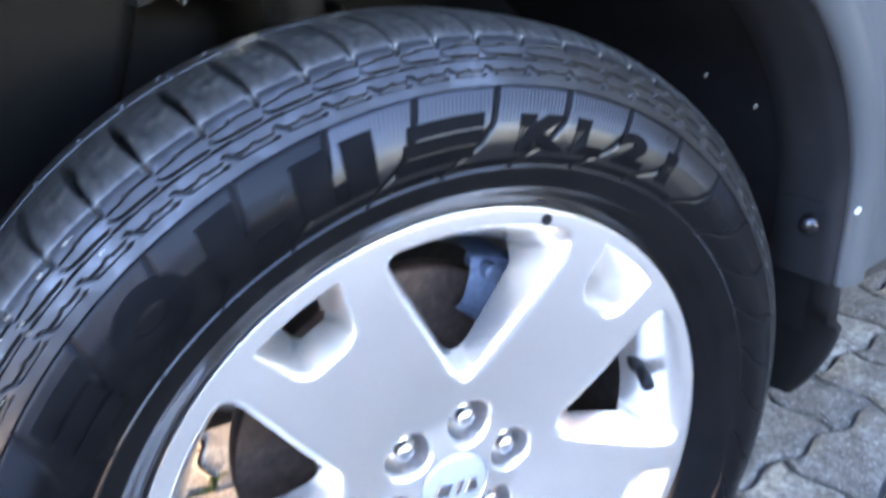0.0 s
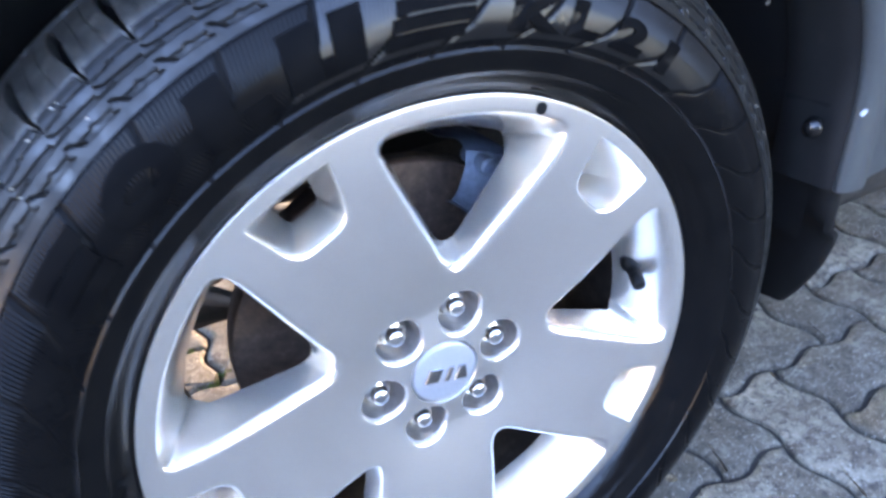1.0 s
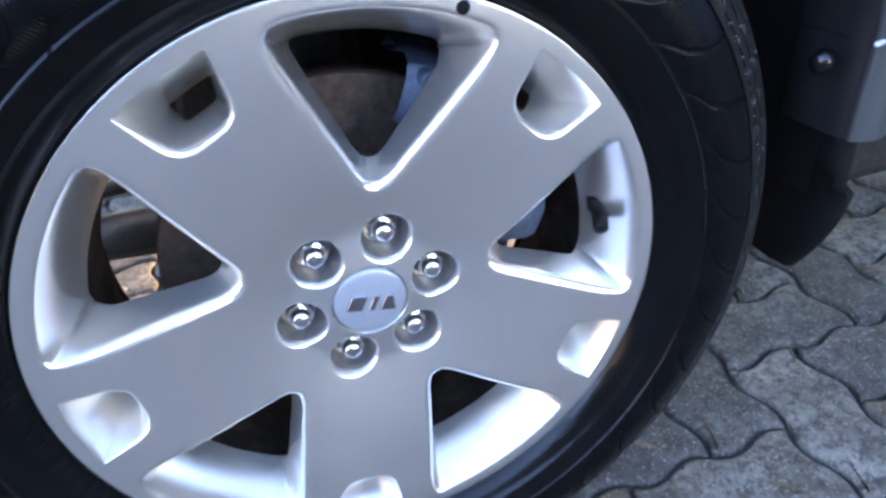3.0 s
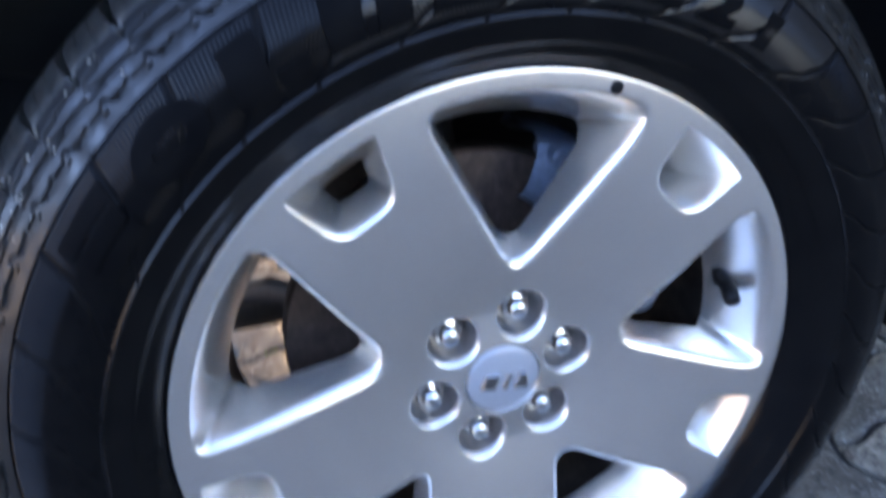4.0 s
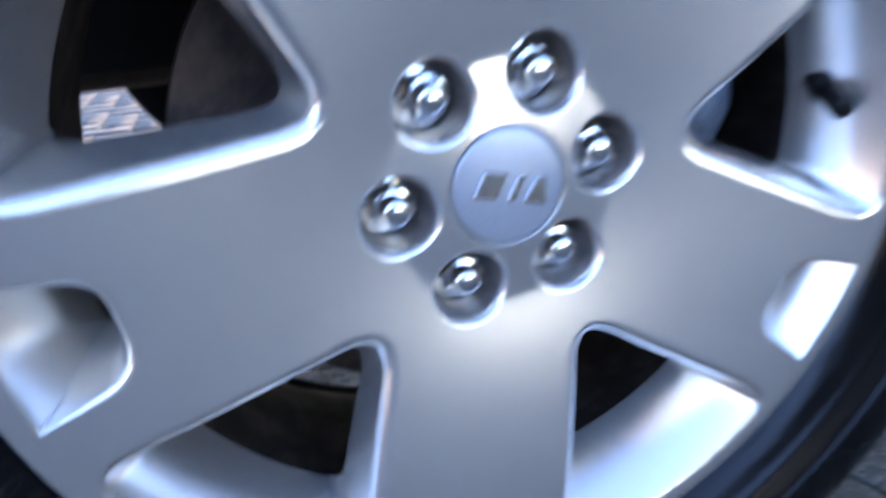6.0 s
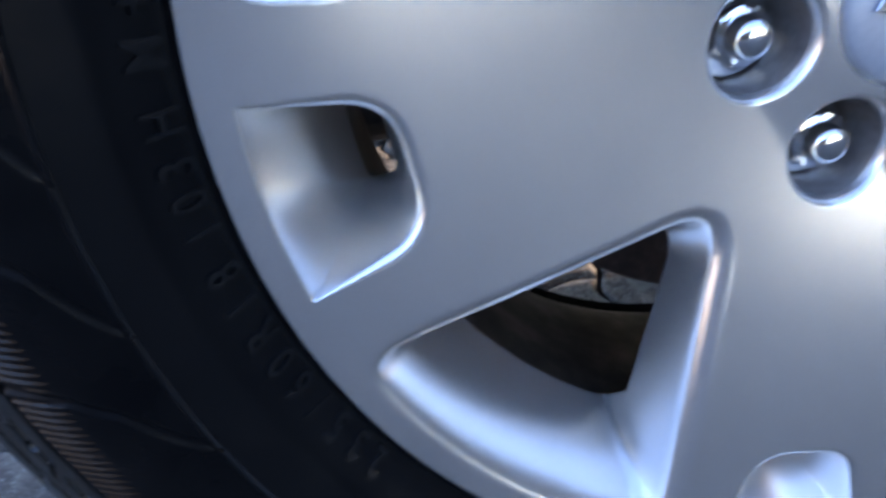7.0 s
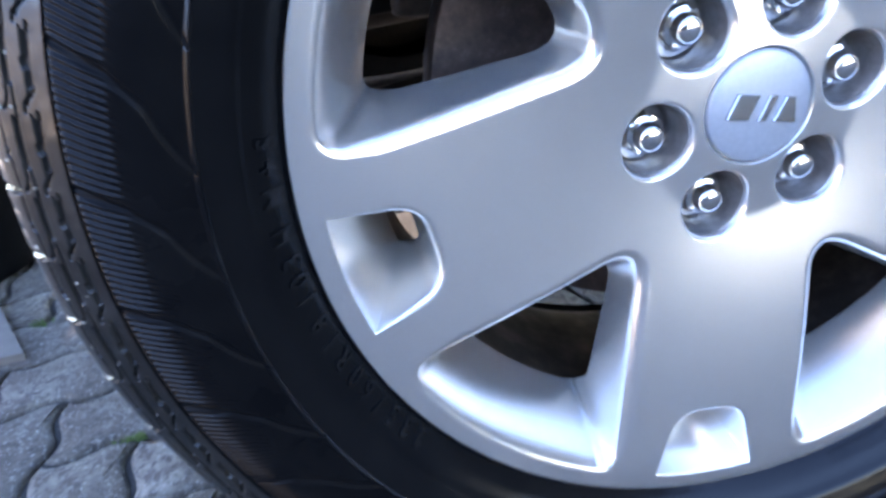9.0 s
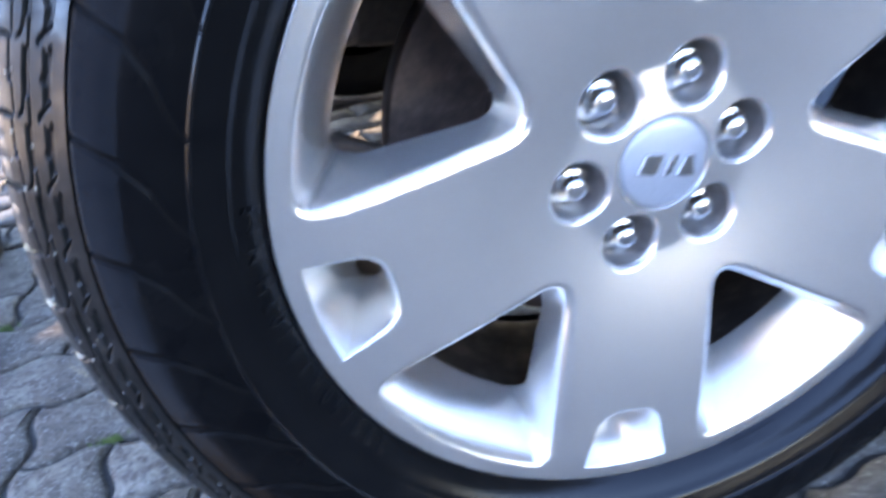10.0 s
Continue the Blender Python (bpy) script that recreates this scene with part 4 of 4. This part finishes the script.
# added blocker: keeps sunlit ground from showing through the rim's pockets
part("hub_view_block", moved(slab(0.23, 0.04, 0.19, 0.012, 2), pose(-0.015, 0.42, 0.462, 0, 8, 0)), IRON, car, "dark block added behind the hub to hide sunlit ground")
rnd = random.Random(5)
fo = []
for i in range(19):
    fo.append([Vector((-0.165 + i * 0.0125, 0.30 + rnd.uniform(-0.012, 0.012) - 0.02 * k / 5, 0.748 + k * 0.018 + rnd.uniform(-0.006, 0.006))) for k in range(6)])
part("heat_shield", loft(fo, closed=False), FOIL, car, "crinkled bright foil heat shield", smooth=False)

# ---- wheel arch, mud flap, body ----
ARCH_Z = 0.50


def arch_pt(a, out=0.0, dy=0.0):
    """A point on the wheel arch's edge, an ellipse with straight feet; out: metres outwards from the edge."""
    if abs(a) <= 90:
        s, co = math.sin(radians(a)), math.cos(radians(a))
        n = Vector((s / 0.43, 0, co / 0.33)).normalized()
        p = Vector((0.43 * s, -0.030, ARCH_Z + 0.33 * co)) + n * out
    else:
        side = 1 if a > 0 else -1
        p = Vector((side * (0.43 + out - 0.0004 * (abs(a) - 90)), -0.030, ARCH_Z - 0.0085 * (abs(a) - 90)))
    lean = 0.05 * max(0.0, p.z - 0.75)
    return Vector((p.x, p.y + dy + lean, p.z))


ANG = np.linspace(-80, 100, 91)
fender = [[arch_pt(a, dr if dr < 0.06 or a > -40 else 0.06 + (dr - 0.06) * 0.35, dy) for dr, dy in ((0.004, 0.006), (0.0, 0.002), (0.001, -0.003), (0.006, -0.007), (0.016, -0.010), (0.026, -0.010), (0.036, -0.006), (0.05, 0.002), (0.085, 0.006), (0.16, 0.006), (0.24, 0.004), (0.38, 0.0))] for a in ANG]
part("fender", loft(fender, closed=False), BODY, car, "silver painted fender with a flared arch")
flange = [[arch_pt(a, dr, dy) for dr, dy in ((0.0035, 0.003), (-0.001, 0.008), (-0.003, 0.022), (-0.004, 0.05), (-0.004, 0.075), (0.006, 0.082))] for a in ANG]
part("arch_flange", loft(flange, closed=False), TRIM, car, "dull black inner arch trim")
liner = []
for a in np.linspace(-81, 108, 96):
    row = []
    for k, y in enumerate(np.linspace(0.0, 0.33, 9)):
        p = arch_pt(a, 0.005 + 0.006 * math.sin(a * 0.21) * (k > 1) - (0.0 if k < 6 else 0.004 * (k - 5) ** 2))
        row.append(Vector((p.x, y, p.z)))
    liner.append(row)
part("wheel_arch_liner", loft(liner, closed=False), PLASTIC, car, "black plastic wheel arch liner")
part("liner_panel", moved(slab(0.20, 0.10, 0.26, 0.02, 3), pose(-0.245, 0.33, 0.715, 8, 24, 12)), PLASTIC, car, "dark moulded panel inside the wheel arch")
part("inner_wall", moved(slab(1.0, 0.02, 0.62, 0.004), pose(0.0, 0.42, 0.70)), PLASTIC, car, "dark inner wall of the wheel arch")
# added blocker: hides lit ground and keeps stray sun off the barrel
part("rear_light_block", moved(slab(0.52, 0.07, 0.30, 0.012, 2), pose(0.33, 0.455, 0.335)), IRON, car, "dark block added behind the wheel to keep sunlight out")
for x, y, z in ((0.3867, 0.0473, 0.5939), (0.348, 0.075, 0.628)):
    part("stone_chip", moved(slab(0.004, 0.003, 0.005, 0.001, 1), pose(x, y, z, 20, 30, 10)), CONCRETE, car)

# mud flap: a plate behind the tyre, with a swollen lobe and a screw
flap_rows = []
for k in range(21):
    z = 0.243 + 0.0135 * k
    row = []
    for y, dx in ((-0.024, 0.014), (-0.026, 0.006), (-0.022, 0.0), (-0.005, -0.003), (0.04, -0.004), (0.10, -0.002), (0.17, 0.004), (0.172, 0.014), (0.05, 0.012)):
        lobe = 0.014 * min(1.0, max(0.0, (z - 0.345 - 0.9 * max(0.0, 0.03 + y)) / 0.012)) * min(1.0, max(0.0, (0.52 - z) / 0.02)) if y < 0.06 else 0.0
        tuck = 0.045 * max(0.0, (0.375 - z) / 0.13) ** 2 if y < 0 else 0.0
        row.append(Vector((0.447 + dx - lobe - 0.06 * max(0, z - 0.44), y + tuck, z)))
    flap_rows.append(row)
fl_v, fl_f = loft(flap_rows)
fl_f += [tuple(range(8, -1, -1)), tuple(range(20 * 9, 21 * 9))]
mud_flap = part("mud_flap", (fl_v, fl_f), PLASTIC, car, "black moulded plastic mud flap", sharp=50)
screw = tube([(0.400, -0.012, 0.487), (0.390, -0.018, 0.487), (0.387, -0.0195, 0.487)], [0.009, 0.009, 0.006], 16)
part("flap_screw", screw, LETTER, mud_flap, "dull metal fixing screw")
part("edge_clip", moved(slab(0.018, 0.004, 0.004, 0.0015), pose(0.408, -0.052, 0.508, 0, 8, 25)), plain_metal("pale_clip", (0.5, 0.52, 0.56), (0.65, 0.67, 0.7), 0.4, 0.3), mud_flap, "pale clip at the arch edge")

# the rest of the body, which shades this side
def box(x0, x1, y0, y1, z0, z1, b=0.03):
    return moved(slab(x1 - x0, y1 - y0, z1 - z0, b, 3), pose((x0 + x1) / 2, (y0 + y1) / 2, (z0 + z1) / 2))


def shell(sections, bow=0.12):
    """A rounded body lofted along x; each section: x, sill height, top height, how far the top is drawn in."""
    rings = []
    for x, z0, z1, tuck in sections:
        ring = []
        for k in range(40):
            a = TAU * k / 40
            cy, cz = math.cos(a), math.sin(a)
            u = math.copysign(abs(cy) ** 0.35, cy)
            w = math.copysign(abs(cz) ** 0.35, cz)
            z = (z0 + z1) / 2 + (z1 - z0) / 2 * w
            half = 0.87 - tuck * (w + 1) / 2
            ring.append(Vector((x, 0.85 + half * u, z + (0.02 * (1 - u * u) if w > 0 else 0))))
        rings.append(ring)
    v, f = loft(rings)
    n = len(rings[0])
    return v, f + [tuple(range(n - 1, -1, -1)), tuple(range(len(v) - n, len(v)))]


part("bonnet", shell([(-0.64, 0.84, 0.90, 0.10), (-0.60, 0.84, 0.96, 0.06), (-0.40, 0.88, 1.00, 0.03), (0.20, 0.90, 1.04, 0.02), (1.0, 0.90, 1.08, 0.02)]), BODY, car, "silver bonnet", sharp=50)
part("cabin", shell([(0.98, 0.34, 1.08, 0.02), (1.6, 0.34, 1.06, 0.01), (3.2, 0.34, 1.06, 0.01), (3.55, 0.34, 1.04, 0.05), (3.66, 0.48, 0.98, 0.12)]), BODY, car, "silver lower body and doors", sharp=50)
part("roof", shell([(0.96, 1.03, 1.08, 0.04), (1.55, 1.03, 1.60, 0.18), (2.1, 1.03, 1.68, 0.19), (3.1, 1.03, 1.65, 0.20), (3.55, 1.03, 1.10, 0.10)]), TRIM, car, "dark glazed upper cabin", sharp=50)
part("far_fender", box(-0.60, 1.0, 1.66, 1.74, 0.36, 0.88, 0.02), BODY, car, "silver fender on the far side")
part("front_bumper", box(-0.64, -0.50, 0.16, 1.66, 0.46, 0.88, 0.05), TRIM, car, "dark front bumper")
part("sill", box(0.47, 1.05, 0.12, 0.45, 0.24, 0.55, 0.03), IRON, car, "dark sill behind the wheel")
part("underbody", box(-0.58, 1.0, 0.50, 1.60, 0.36, 0.60, 0.03), IRON, car, "dark engine underside")

far_tyre = lathe([(0.24, 1.70), (0.26, 1.735), (0.31, 1.745), (0.345, 1.73), (0.358, 1.70), (0.361, 1.62), (0.358, 1.54), (0.345, 1.51), (0.30, 1.50), (0.24, 1.515)], 64)
part("far_tyre", ([Vector((v.x, v.y, max(v.z, 0.002 - HUB.z))) for v in far_tyre[0]], far_tyre[1]), RUBBER_SMOOTH, car, "black tyre on the far side", HUB)
part("far_rim", lathe([(0.0, 1.70), (0.2, 1.69), (0.243, 1.71)], 48), IRON, car, "dark back of the far wheel", HUB)

# ---- loose slab on the paving ----
slab_top = [Vector((-0.737, 0.590)), Vector((-0.862, 0.815)), Vector((-1.05, 0.815)), Vector((-1.05, 0.590))]
ob_v = [Vector((p.x, p.y, 0.0006)) for p in slab_top] + [Vector((p.x, p.y, 0.011)) for p in slab_top] + [Vector((p.x * 0.997 - 0.002, p.y * 0.997 + 0.002, 0.0125)) for p in slab_top]
flat = part("cement_slab", loft([ob_v[0:4], ob_v[4:8], ob_v[8:12]], cap=True), plain_metal("smooth_grey_cement", (0.11, 0.094, 0.074), (0.155, 0.135, 0.108), 0.85, 0.0, 40), smooth=False)
tagged(flat, "smooth grey-beige cement slab lying on the pavers", "slab")

# made-up tub shape that fills an unclear black area beyond the slab
tub_stand_in = tagged(new("tub_stand_in"), "black tub-shaped stand-in for an unclear dark area", "tub")
tub_stand_in.location = (-1.0, 1.0, 0.0)
for name, shape in (("stand_in_body", [(0.0, 0.006), (0.135, 0.006), (0.145, 0.0), (0.152, 0.004), (0.205, 0.285), (0.200, 0.285), (0.148, 0.014), (0.0, 0.012)]),
                    ("stand_in_rim", [(0.203, 0.284), (0.214, 0.286), (0.217, 0.294), (0.210, 0.300), (0.199, 0.297), (0.198, 0.286)])):
    v, f = lathe(shape, 40)
    ob = part(name, ([Vector((p.x, p.z, p.y)) for p in v], f), PLASTIC, sharp=40)
    ob.parent = tub_stand_in

# moss in the joints
for x, y in ((-0.752, 0.695), (-0.532, 0.345), (-0.225, 0.70), (-0.20, 0.585), (-0.172, 0.60)):
    tufts = []
    for k in range(26):
        px, py = x + rnd.gauss(0, 0.010), y + rnd.gauss(0, 0.003)
        h = rnd.uniform(0.003, 0.008)
        w = 0.0016
        lean_x, lean_y = rnd.uniform(-0.003, 0.003), rnd.uniform(-0.003, 0.003)
        tufts.append(([Vector((px - w, py, -0.006)), Vector((px + w, py, -0.006)), Vector((px + lean_x, py + lean_y + w, h)), Vector((px, py + 2 * w, -0.006))], [(0, 1, 2), (1, 3, 2), (3, 0, 2)]))
    tagged(part("moss", join(*tufts), MOSS, smooth=False), "small tuft of green moss in a paving joint", "moss", "moss tufts", "stuff")
